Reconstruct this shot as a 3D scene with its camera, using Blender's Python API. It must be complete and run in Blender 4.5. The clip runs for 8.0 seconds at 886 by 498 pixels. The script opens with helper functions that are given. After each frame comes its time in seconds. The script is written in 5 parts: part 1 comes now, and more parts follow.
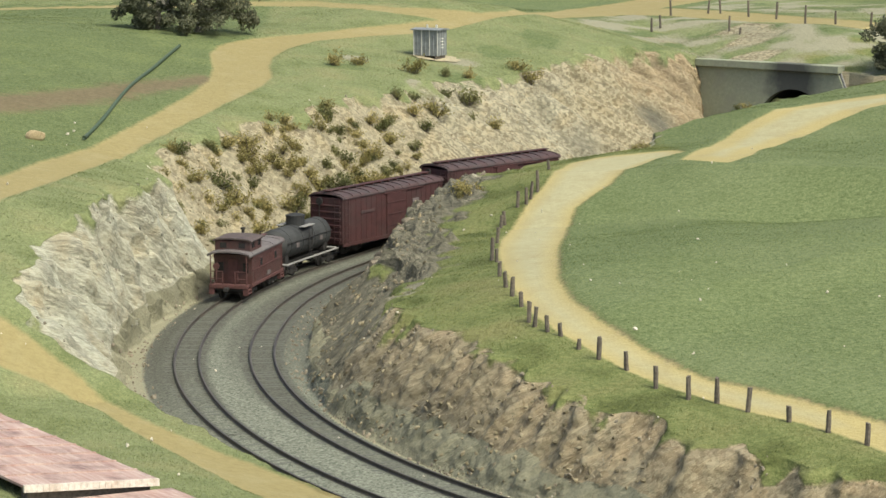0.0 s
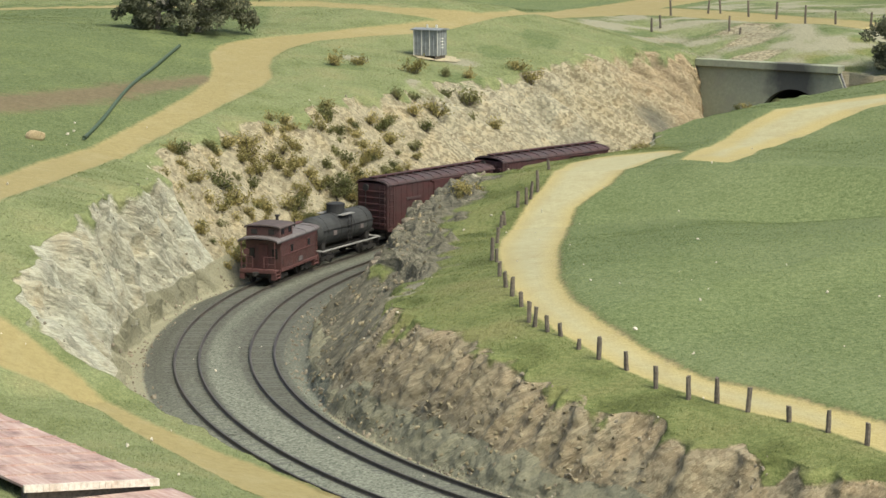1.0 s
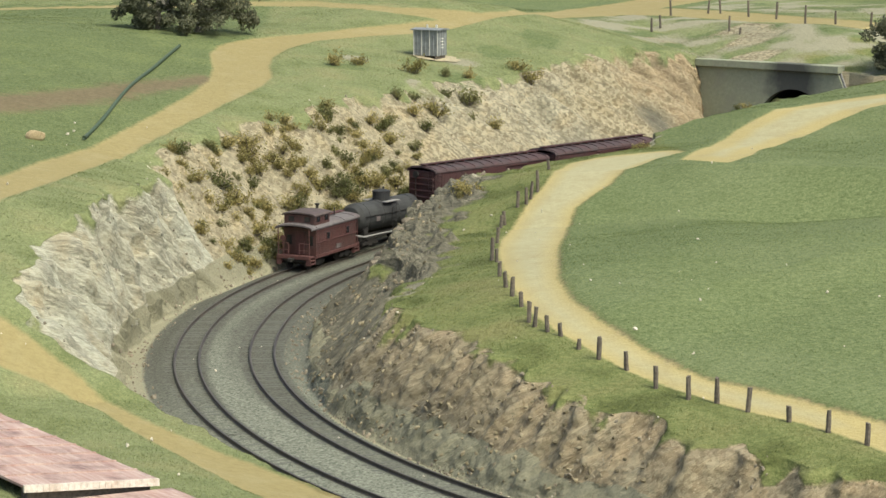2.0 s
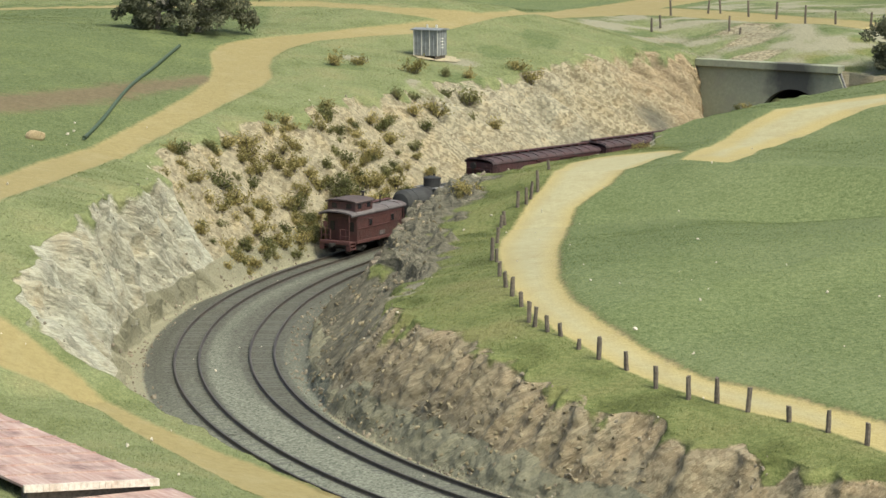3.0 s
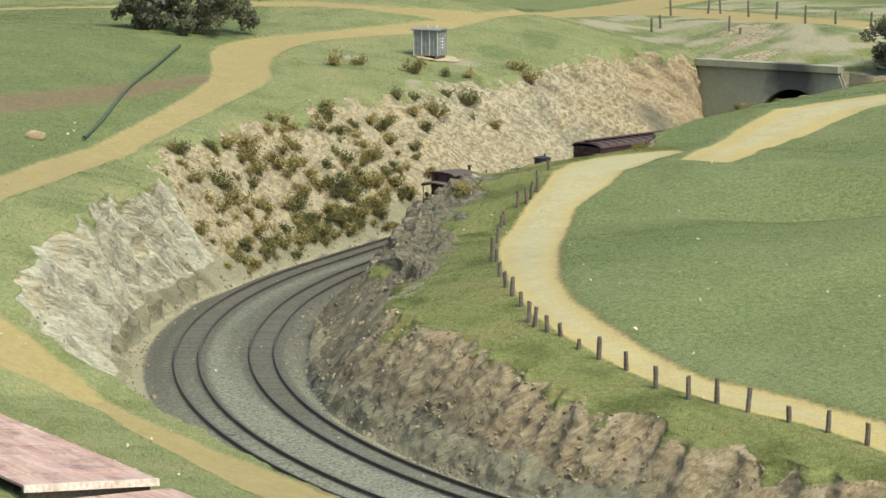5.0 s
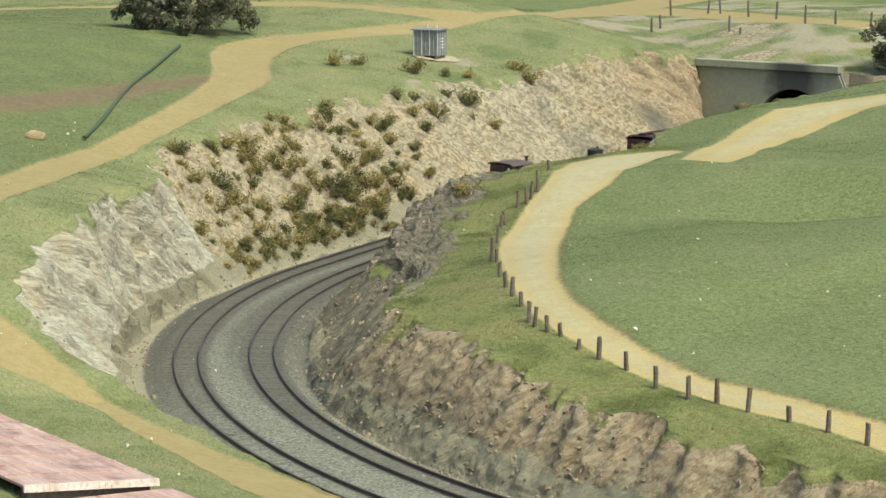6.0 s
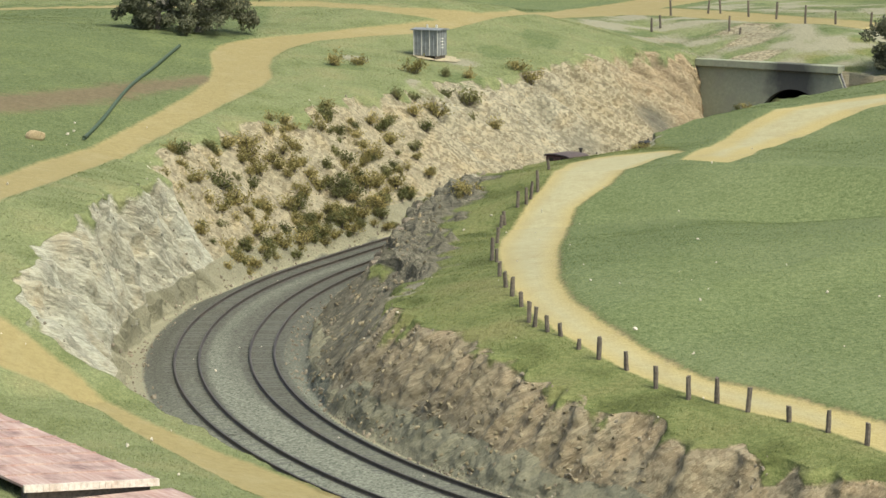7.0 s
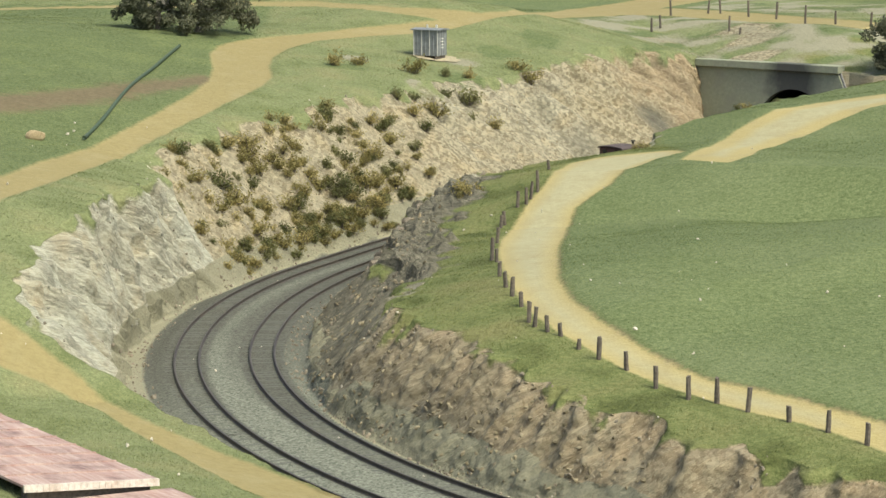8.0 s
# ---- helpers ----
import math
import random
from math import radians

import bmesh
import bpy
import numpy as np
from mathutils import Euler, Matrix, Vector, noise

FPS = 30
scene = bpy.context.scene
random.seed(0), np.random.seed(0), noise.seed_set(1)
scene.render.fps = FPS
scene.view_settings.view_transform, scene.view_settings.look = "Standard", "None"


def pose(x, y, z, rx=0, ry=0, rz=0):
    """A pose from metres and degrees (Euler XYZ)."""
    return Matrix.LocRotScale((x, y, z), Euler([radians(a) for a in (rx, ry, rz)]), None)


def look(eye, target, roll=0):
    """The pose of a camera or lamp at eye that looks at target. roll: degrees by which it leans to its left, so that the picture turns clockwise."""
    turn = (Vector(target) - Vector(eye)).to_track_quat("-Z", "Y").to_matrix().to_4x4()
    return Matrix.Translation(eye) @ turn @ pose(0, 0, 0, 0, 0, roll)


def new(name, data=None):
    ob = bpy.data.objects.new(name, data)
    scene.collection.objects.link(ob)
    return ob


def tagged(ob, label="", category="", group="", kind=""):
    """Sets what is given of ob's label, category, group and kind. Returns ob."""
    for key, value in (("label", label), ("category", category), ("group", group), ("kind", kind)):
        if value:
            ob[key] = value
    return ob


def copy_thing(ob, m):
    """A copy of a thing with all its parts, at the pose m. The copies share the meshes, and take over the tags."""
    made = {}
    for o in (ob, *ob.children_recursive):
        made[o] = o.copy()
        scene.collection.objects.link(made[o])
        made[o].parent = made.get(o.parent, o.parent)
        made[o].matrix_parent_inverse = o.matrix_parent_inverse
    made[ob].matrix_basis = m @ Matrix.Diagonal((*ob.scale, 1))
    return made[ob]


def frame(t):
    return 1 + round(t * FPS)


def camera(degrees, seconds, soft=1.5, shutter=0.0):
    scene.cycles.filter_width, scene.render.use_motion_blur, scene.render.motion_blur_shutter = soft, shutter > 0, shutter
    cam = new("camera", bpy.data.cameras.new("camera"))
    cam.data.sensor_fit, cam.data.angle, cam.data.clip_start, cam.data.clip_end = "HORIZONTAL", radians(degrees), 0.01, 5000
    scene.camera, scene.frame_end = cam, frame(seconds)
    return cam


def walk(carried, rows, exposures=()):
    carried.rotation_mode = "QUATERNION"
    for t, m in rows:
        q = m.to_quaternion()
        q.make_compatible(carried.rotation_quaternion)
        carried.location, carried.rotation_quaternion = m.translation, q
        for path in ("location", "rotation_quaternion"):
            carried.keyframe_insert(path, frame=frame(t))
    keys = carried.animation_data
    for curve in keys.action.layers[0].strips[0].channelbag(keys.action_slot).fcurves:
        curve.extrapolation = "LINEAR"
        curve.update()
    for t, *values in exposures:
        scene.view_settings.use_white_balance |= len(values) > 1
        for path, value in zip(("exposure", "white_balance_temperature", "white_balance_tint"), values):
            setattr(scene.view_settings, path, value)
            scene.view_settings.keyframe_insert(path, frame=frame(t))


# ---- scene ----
cam = camera(22, 8.0, soft=1.5, shutter=0.5)
VIEW = pose(0, 0, 0.3194, 90 - 9.266, 0, 0)
walk(cam, [(0, VIEW), (8, VIEW)], exposures=[(0, 0.33, 6500, 10), (8, 0.33, 6500, 10)])

# ---- light ----
SUN_AZ, SUN_EL = radians(136), radians(54)   # bearing from +y towards +x, height
world = bpy.data.worlds.new("world")
scene.world = world
world.use_nodes = True
_wn = world.node_tree.nodes
_bg = _wn["Background"]
_sky = _wn.new("ShaderNodeTexSky")
_sky.sky_type, _sky.sun_disc = "NISHITA", False
_sky.sun_elevation, _sky.sun_rotation = SUN_EL, SUN_AZ
_sky.dust_density = 4.0
world.node_tree.links.new(_sky.outputs["Color"], _bg.inputs["Color"])
_bg.inputs["Strength"].default_value = 0.15
_sun = bpy.data.lights.new("sun", "SUN")
_sun.energy, _sun.angle, _sun.color = 2.9, radians(22), (0.978, 0.968, 0.765)
_d = Vector((math.sin(SUN_AZ) * math.cos(SUN_EL), math.cos(SUN_AZ) * math.cos(SUN_EL), math.sin(SUN_EL)))
new("sun", _sun).matrix_world = look(_d, (0, 0, 0))

# ---- plan: the railway line ----
# Stations s run along the outer rail: a curve of radius RAD for s < 0, a straight for s > 0. n is the distance outwards.
CX, CY, RAD, TH0 = 0.548, 1.574, 0.7323, radians(142)
GAUGE, S_PORTAL = 0.0165, 0.670


def plan(s, n):
    s, n = np.broadcast_arrays(np.asarray(s, float), np.asarray(n, float))
    th = TH0 - np.minimum(s, 0) / RAD
    t = np.maximum(s, 0)
    x = CX + (RAD + n) * np.cos(th) + t * math.sin(TH0)
    y = CY + (RAD + n) * np.sin(th) - t * math.cos(TH0)
    return x, y


def station(x, y):
    x, y = np.asarray(x, float), np.asarray(y, float)
    ex, ey = x - CX - RAD * math.cos(TH0), y - CY - RAD * math.sin(TH0)
    t = ex * math.sin(TH0) - ey * math.cos(TH0)
    th = np.arctan2(y - CY, x - CX) % (2 * math.pi)
    s = np.where(t > 0, t, -(th - TH0) * RAD)
    n = np.where(t > 0, ex * math.cos(TH0) + ey * math.sin(TH0), np.hypot(x - CX, y - CY) - RAD)
    return s, n


def heading(s):
    """Direction of growing s, as an angle from +x."""
    return TH0 - min(s, 0) / RAD - math.pi / 2


# Second track: its distance from the first closes a little towards the back.
def gap(s):
    return np.interp(s, [-0.42, -0.25, -0.12, 0.02, 0.12, 0.20, 0.26], [0.0508, 0.0470, 0.0420, 0.0385, 0.0240, 0.0090, 0.0020])


# Both tracks leave the line by this much: a slight S-bend, shaped to fit the camera's view, on the way to the tunnel,
# where they join.
def drift(s):
    s = np.asarray(s, float)
    return -(.004 * smooth((s + .15) / .35) + .102 * np.maximum(s - .05, 0)) * (1 - smooth((s - .34) / .30))


OUTER = np.array([  # station, foot, top, height of the outer bank
    (-1.45, .008, .025, .003), (-1.00, .008, .020, .008), (-.86, .010, .022, .012), (-.78, .018, .045, .022),
    (-.72, .030, .100, .062), (-.69, .034, .105, .078), (-.60, .034, .085, .088), (-.54, .032, .062, .098),
    (-.40, .028, .056, .092), (-.30, .022, .058, .088), (-.26, .016, .105, .094), (-.07, .014, .105, .108),
    (.02, .014, .110, .112), (.22, .016, .150, .116), (.34, .016, .140, .114), (.55, .020, .165, .132), (.62, .050, .120, .124), (.66, .098, .113, .116), (.68, .098, .112, .115)])
INNER = np.array([  # the same for the inner bank
    (-1.45, -.074, -.095, .033), (-1.10, -.075, -.105, .042), (-.975, -.076, -.118, .047), (-.875, -.078, -.128, .056),
    (-.75, -.078, -.128, .056), (-.68, -.082, -.142, .055), (-.60, -.086, -.160, .054), (-.53, -.089, -.170, .053), (-.45, -.090, -.160, .049), (-.35, -.086, -.134, .040), (-.25, -.082, -.114, .034),
    (-.10, -.080, -.100, .059), (-.06, -.079, -.101, .0655), (-.03, -.079, -.102, .0655), (.034, -.078, -.104, .0675), (.08, -.078, -.105, .0690),
    (.126, -.078, -.104, .0685), (.185, -.078, -.103, .0665), (.22, -.078, -.102, .0670), (.25, -.078, -.101, .0725), (.30, -.078, -.100, .086), (.34, -.078, -.100, .087), (.48, -.078, -.105, .092), (.67, -.078, -.110, .098)])


def smooth(t):
    t = np.clip(t, 0, 1)
    return t * t * (3 - 2 * t)


def wave(x, y, seed, size):
    """Smooth two-dimensional noise from a few sines, about -1 to 1."""
    rng = np.random.RandomState(seed)
    out = 0
    for k in range(9):
        a, f, ph = rng.uniform(0, 2 * math.pi), rng.uniform(0.6, 2.2), rng.uniform(0, 2 * math.pi)
        out = out + np.sin((x * math.cos(a) + y * math.sin(a)) / size * f * 2 * math.pi + ph) / (1 + 0.6 * k) ** 0.5
    return out / 2.4


def bank(table, s):
    return [np.interp(s, table[:, 0], table[:, k]) for k in (1, 2, 3)]


def edges(s, detail=True):
    """Foot, top and height of both banks at station s."""
    of, ot, oz = bank(OUTER, s)
    nf, nt, nz = bank(INNER, s)
    if detail:
        w = np.clip(oz / 0.05, 0, 1)
        ot = ot + w * (0.006 * wave(s, 0 * s, 3, 0.10) + 0.004 * wave(s, 0 * s, 4, 0.032))
        oz = oz + w * 0.0025 * wave(s, 0 * s, 7, 0.05)
        nt = nt + 0.009 * wave(s, 0 * s, 5, 0.085) + 0.004 * wave(s, 0 * s, 6, 0.03)
        nz = nz + 0.0015 * wave(s, 0 * s, 8, 0.07)
        of = of + w * 0.004 * wave(s, 0 * s, 9, 0.06)
    return of, ot, oz, nf, nt, nz


def grade(s):
    s = np.asarray(s, float)
    return 0.0095 * smooth((s + 0.16) / 0.28) + 0.0118 * np.clip(s, 0, 0.4)


def ground(s, n, detail=True):
    """Height of the land and how far up each bank the place lies (0 foot, 1 top)."""
    s, n = np.broadcast_arrays(np.asarray(s, float), np.asarray(n, float))
    x, y = plan(s, n)
    of, ot, oz, nf, nt, nz = edges(s, detail)
    bed = -0.0023 - 0.0025 * smooth((n - 0.006) / 0.012) - 0.0025 * smooth((-0.072 - n) / 0.010) + grade(s)
    _, ot0, oz0, _, nt0, nz0 = edges(s, False)
    d = np.maximum(n - ot0, 0)
    grow = 0.045 * (1 - np.exp(-d / 0.25)) + 0.03 * np.minimum(d, 3.0)
    out_top = oz0 + (oz - oz0) * np.exp(-d / .015) + grow + 0.006 * wave(x, y, 11, 0.55) * smooth(d / 0.25) + 0.014 * wave(x, y, 12, 1.4) * smooth(d / 0.6)
    di = np.maximum(nt0 - n, 0)
    in_top = nz0 + (nz - nz0) * np.exp(-di / .015) + (0.040 - 0.0045 * np.exp(-((s - 0.10) / 0.12) ** 2)) * (1 - np.exp(-di / 0.17)) + 0.003 * wave(x, y, 13, 0.3) * smooth(di / 0.1)
    in_top = in_top + (0.098 - in_top) * smooth((di - 0.36) / 0.22)
    fo = np.clip((n - of) / np.maximum(ot - of, 1e-4), 0, 1)
    fi = np.clip((nf - n) / np.maximum(nf - nt, 1e-4), 0, 1)
    z = bed + (out_top - bed) * fo ** 0.9 + (in_top - bed) * (1 - (1 - fi) ** np.interp(s, [-.74, -.60, -.30, -.10], [1.18, 1.15, 1.2, 1.1]))
    over = s > S_PORTAL + 0.003
    cover = 0.112 + 0.30 * np.clip(s - S_PORTAL, 0, 0.12) + 0.02 * smooth((s - 0.8) / 0.6)
    k = smooth((n + 0.25) / 0.30)
    span = np.where(n > 0.105, np.maximum(out_top, cover), cover * k + in_top * (1 - k))
    return np.where(over, span, z), np.where(over, 1, fo), np.where(over, 1, fi)
# ---- end of plan ----


# ---- materials ----
def nodes_of(name):
    m = bpy.data.materials.new(name)
    m.use_nodes = True
    return m, m.node_tree, m.node_tree.nodes["Principled BSDF"]


def add(t, kind, **values):
    nd = t.nodes.new(kind)
    for k, v in values.items():
        nd.inputs[k.replace("_", " ")].default_value = v
    return nd


def noise_node(t, vec, scale, detail=5.0, rough=0.6):
    nd = add(t, "ShaderNodeTexNoise", Scale=scale, Detail=detail, Roughness=rough)
    t.links.new(vec, nd.inputs["Vector"])
    return nd.outputs["Fac"]


def ramp(t, fac, lo, hi, c0, c1):
    nd = t.nodes.new("ShaderNodeValToRGB")
    e = nd.color_ramp.elements
    e[0].position, e[1].position = lo, hi
    e[0].color, e[1].color = (*c0, 1), (*c1, 1)
    t.links.new(fac, nd.inputs["Fac"])
    return nd.outputs["Color"]


def calc(t, op, a, b=0.0, clamp=False):
    nd = t.nodes.new("ShaderNodeMath")
    nd.operation, nd.use_clamp = op, clamp
    for k, v in ((0, a), (1, b)):
        if isinstance(v, (int, float)):
            nd.inputs[k].default_value = v
        else:
            t.links.new(v, nd.inputs[k])
    return nd.outputs[0]


def blend(t, fac, a, b, how="MIX"):
    nd = t.nodes.new("ShaderNodeMixRGB")
    nd.blend_type = how
    for k, v in (("Fac", fac), ("Color1", a), ("Color2", b)):
        if isinstance(v, (int, float)):
            nd.inputs[k].default_value = v
        elif isinstance(v, tuple):
            nd.inputs[k].default_value = (*v, 1)
        else:
            t.links.new(v, nd.inputs[k])
    return nd.outputs["Color"]


def relief(t, b, height, strength=0.5, dist=0.001):
    bp = add(t, "ShaderNodeBump", Strength=strength, Distance=dist)
    t.links.new(height, bp.inputs["Height"])
    t.links.new(bp.outputs["Normal"], b.inputs["Normal"])


def plain(name, colour, rough=0.7, metal=0.0, vary=0.25, size=300.0, bump=0.3, dirt=None, dirt_at=0.55):
    m, t, b = nodes_of(name)
    tc = t.nodes.new("ShaderNodeTexCoord").outputs["Object"]
    fine = noise_node(t, tc, size)
    col = ramp(t, fine, 0.3, 0.7, [c * (1 - vary) for c in colour], [min(1, c * (1 + vary)) for c in colour])
    if dirt:
        big = noise_node(t, tc, size * 0.2, 6, 0.7)
        col = blend(t, calc(t, "MULTIPLY", calc(t, "SUBTRACT", big, dirt_at - 0.1, True), 5.0, True), col, dirt)
    t.links.new(col, b.inputs["Base Color"])
    b.inputs["Roughness"].default_value, b.inputs["Metallic"].default_value = rough, metal
    relief(t, b, fine, bump, 0.0006)
    return m


def planked(name, colour, pitch, axis="X", rough=0.6, dirt=(0.06, 0.05, 0.045)):
    """Painted boards with grooves across one axis."""
    m, t, b = nodes_of(name)
    tc = t.nodes.new("ShaderNodeTexCoord").outputs["Object"]
    wv = add(t, "ShaderNodeTexWave", Scale=0.314 / pitch, Distortion=0.0)
    wv.bands_direction = axis
    t.links.new(tc, wv.inputs["Vector"])
    fine = noise_node(t, tc, 350.0)
    big = noise_node(t, tc, 60.0, 6, 0.7)
    col = ramp(t, fine, 0.3, 0.7, [c * 0.75 for c in colour], [c * 1.3 for c in colour])
    col = blend(t, calc(t, "MULTIPLY", calc(t, "SUBTRACT", big, 0.45, True), 2.5, True), col, dirt)
    t.links.new(col, b.inputs["Base Color"])
    b.inputs["Roughness"].default_value = rough
    relief(t, b, wv.outputs["Fac"], 0.35, 0.0005)
    return m


def leafy(t, b, col, share):
    """A thin leaf: some of the light goes through it."""
    mix, tl = t.nodes.new("ShaderNodeMixShader"), t.nodes.new("ShaderNodeBsdfTranslucent")
    t.links.new(col, b.inputs["Base Color"])
    t.links.new(col, tl.inputs["Color"])
    mix.inputs[0].default_value = share
    t.links.new(b.outputs[0], mix.inputs[1])
    t.links.new(tl.outputs[0], mix.inputs[2])
    t.links.new(mix.outputs[0], t.nodes["Material Output"].inputs["Surface"])
    b.inputs["Roughness"].default_value = 0.9
    b.inputs["Specular IOR Level"].default_value = 0.1


def turf_colour(t, tc, edge):
    """Dry verge and sown field: fine fibres over soft, wide patches."""
    n_big, n_soft = noise_node(t, tc, 6.0, 2, 0.5), noise_node(t, tc, 22.0, 3, 0.5)
    n_fine, n_grit = noise_node(t, tc, 330.0, 3, 0.6), noise_node(t, tc, 900.0, 2, 0.6)
    fibre = calc(t, "ADD", calc(t, "MULTIPLY", n_fine, 0.5), calc(t, "MULTIPLY", n_grit, 0.5))
    verge = ramp(t, fibre, 0.36, 0.64, (0.094, 0.118, 0.040), (0.200, 0.222, 0.086))
    verge = blend(t, calc(t, "MULTIPLY", calc(t, "SUBTRACT", n_soft, 0.47, True), 4.0, True), verge, ramp(t, fibre, 0.36, 0.64, (0.122, 0.126, 0.048), (0.240, 0.236, 0.102)))
    verge = blend(t, calc(t, "MULTIPLY", calc(t, "SUBTRACT", 0.49, n_soft, True), 7.0, True), verge, ramp(t, fibre, 0.36, 0.64, (0.056, 0.074, 0.023), (0.132, 0.146, 0.052)))
    pale = ramp(t, fibre, 0.36, 0.64, (0.132, 0.158, 0.072), (0.242, 0.268, 0.132))
    pale = blend(t, calc(t, "MULTIPLY", calc(t, "SUBTRACT", n_soft, 0.50, True), 4.5, True), pale, ramp(t, fibre, 0.36, 0.64, (0.165, 0.172, 0.082), (0.278, 0.278, 0.142)))
    pale = blend(t, calc(t, "MULTIPLY", calc(t, "SUBTRACT", 0.47, n_soft, True), 4.5, True), pale, ramp(t, fibre, 0.36, 0.64, (0.098, 0.124, 0.048), (0.190, 0.212, 0.088)))
    verge = blend(t, calc(t, "MULTIPLY", edge("dusty", 0.3, 0.2, 1.0), 0.85), verge, pale)
    lush = ramp(t, fibre, 0.38, 0.62, (0.082, 0.114, 0.045), (0.188, 0.222, 0.099))
    lush = blend(t, calc(t, "MULTIPLY", calc(t, "SUBTRACT", n_big, 0.46, True), 3.0, True), lush, ramp(t, fibre, 0.34, 0.66, (0.112, 0.142, 0.062), (0.210, 0.240, 0.120)))
    lush = blend(t, calc(t, "MULTIPLY", calc(t, "SUBTRACT", 0.46, n_soft, True), 3.0, True), lush, ramp(t, fibre, 0.34, 0.66, (0.074, 0.104, 0.040), (0.150, 0.182, 0.076)))
    old = ramp(t, fibre, 0.37, 0.63, (0.068, 0.096, 0.038), (0.165, 0.194, 0.086))
    old = blend(t, calc(t, "MULTIPLY", calc(t, "SUBTRACT", n_soft, 0.49, True), 5.0, True), old, ramp(t, fibre, 0.37, 0.63, (0.100, 0.130, 0.048), (0.198, 0.228, 0.096)))
    lush = blend(t, calc(t, "MULTIPLY", edge("dusty", 0.2, 0.2, 1.0), 0.75), lush, old)
    return blend(t, edge("lush", 0.4, 0.2, 1.6), verge, lush)


def turf_material():
    m, t, b = nodes_of("grass_fibres")
    tc = t.nodes.new("ShaderNodeTexCoord").outputs["Object"]

    def edge(name, wob, wob2, gain):
        nd = t.nodes.new("ShaderNodeAttribute")
        nd.attribute_name = name
        return calc(t, "ADD", calc(t, "MULTIPLY", nd.outputs["Fac"], gain), 0.5, True)
    g = t.nodes.new("ShaderNodeNewGeometry").outputs["Random Per Island"]
    col = blend(t, 1.0, turf_colour(t, tc, edge), ramp(t, g, 0.0, 1.0, (1.05, 1.08, 1.0), (1.75, 1.70, 1.65)), "MULTIPLY")
    leafy(t, b, col, 0.5)
    return m


def ground_material():
    m, t, b = nodes_of("scenic_ground")
    tc = t.nodes.new("ShaderNodeTexCoord").outputs["Object"]

    def attr(name):
        nd = t.nodes.new("ShaderNodeAttribute")
        nd.attribute_name = name
        return nd.outputs["Fac"]

    n_big, n_mid = noise_node(t, tc, 7.0, 4), noise_node(t, tc, 38.0, 5, 0.65)
    n_fine, n_grit = noise_node(t, tc, 210.0, 4, 0.7), noise_node(t, tc, 620.0, 3, 0.7)
    jag = calc(t, "SUBTRACT", n_mid, 0.5)
    jag2 = calc(t, "SUBTRACT", n_fine, 0.5)

    def edge(name, wob=1.2, wob2=1.2, gain=2.2):
        v = calc(t, "ADD", attr(name), calc(t, "ADD", calc(t, "MULTIPLY", jag, wob), calc(t, "MULTIPLY", jag2, wob2)))
        return calc(t, "ADD", calc(t, "MULTIPLY", v, gain), 0.5, True)

    col = turf_colour(t, tc, edge)
    # bare soil strip
    soil = ramp(t, n_fine, 0.3, 0.7, (0.120, 0.092, 0.056), (0.195, 0.150, 0.092))
    col = blend(t, calc(t, "MULTIPLY", edge("soil", 2.0, 1.5, 0.9), 0.85), col, soil)
    # dirt road
    road = ramp(t, n_fine, 0.30, 0.70, (0.335, 0.312, 0.180), (0.405, 0.380, 0.230))
    road = blend(t, calc(t, "MULTIPLY", edge("golden", 0.7, 0.5, 0.9), 0.8), road, ramp(t, n_grit, 0.3, 0.7, (0.345, 0.278, 0.110), (0.430, 0.358, 0.155)))
    road = blend(t, calc(t, "MULTIPLY", edge("dusty", 0.2, 0.2, 1.5), 0.75), road, ramp(t, n_fine, 0.30, 0.70, (0.205, 0.168, 0.072), (0.275, 0.230, 0.105)))
    road = blend(t, calc(t, "MULTIPLY", calc(t, "SUBTRACT", n_mid, 0.49, True), 2.6, True), road, ramp(t, n_grit, 0.3, 0.7, (0.27, 0.235, 0.125), (0.36, 0.32, 0.18)))
    col = blend(t, edge("road", 0.35, 0.6, 2.6), col, road)
    # rock: streaks run down the banks
    geo = t.nodes.new("ShaderNodeUVMap")
    geo.uv_map = "bank"
    mp = t.nodes.new("ShaderNodeMapping")
    mp.inputs["Scale"].default_value = (150, 75, 1)
    t.links.new(geo.outputs["UV"], mp.inputs["Vector"])
    streak = noise_node(t, mp.outputs["Vector"], 1.0, 7, 0.68)
    mp3 = t.nodes.new("ShaderNodeMapping")
    mp3.inputs["Scale"].default_value = (520, 300, 1)
    t.links.new(geo.outputs["UV"], mp3.inputs["Vector"])
    streak2 = calc(t, "ADD", calc(t, "MULTIPLY", noise_node(t, mp3.outputs["Vector"], 1.0, 5, 0.7), 0.6), calc(t, "MULTIPLY", streak, 0.4))
    rock = ramp(t, streak2, 0.40, 0.58, (0.240, 0.232, 0.174), (0.505, 0.490, 0.372))
    warm = ramp(t, streak2, 0.36, 0.62, (0.235, 0.198, 0.120), (0.455, 0.400, 0.265))
    cool = ramp(t, streak2, 0.40, 0.59, (0.275, 0.284, 0.230), (0.510, 0.520, 0.415))
    rock = blend(t, calc(t, "MULTIPLY", calc(t, "SUBTRACT", n_mid, 0.50, True), 4.0, True), rock, warm)
    rock = blend(t, calc(t, "MULTIPLY", calc(t, "SUBTRACT", noise_node(t, tc, 14.0, 4), 0.47, True), 3.5, True), rock, cool)
    rock = blend(t, edge("warm", 1.0, 0.6, 0.8), rock, warm)
    vr = add(t, "ShaderNodeTexVoronoi", Scale=330.0)
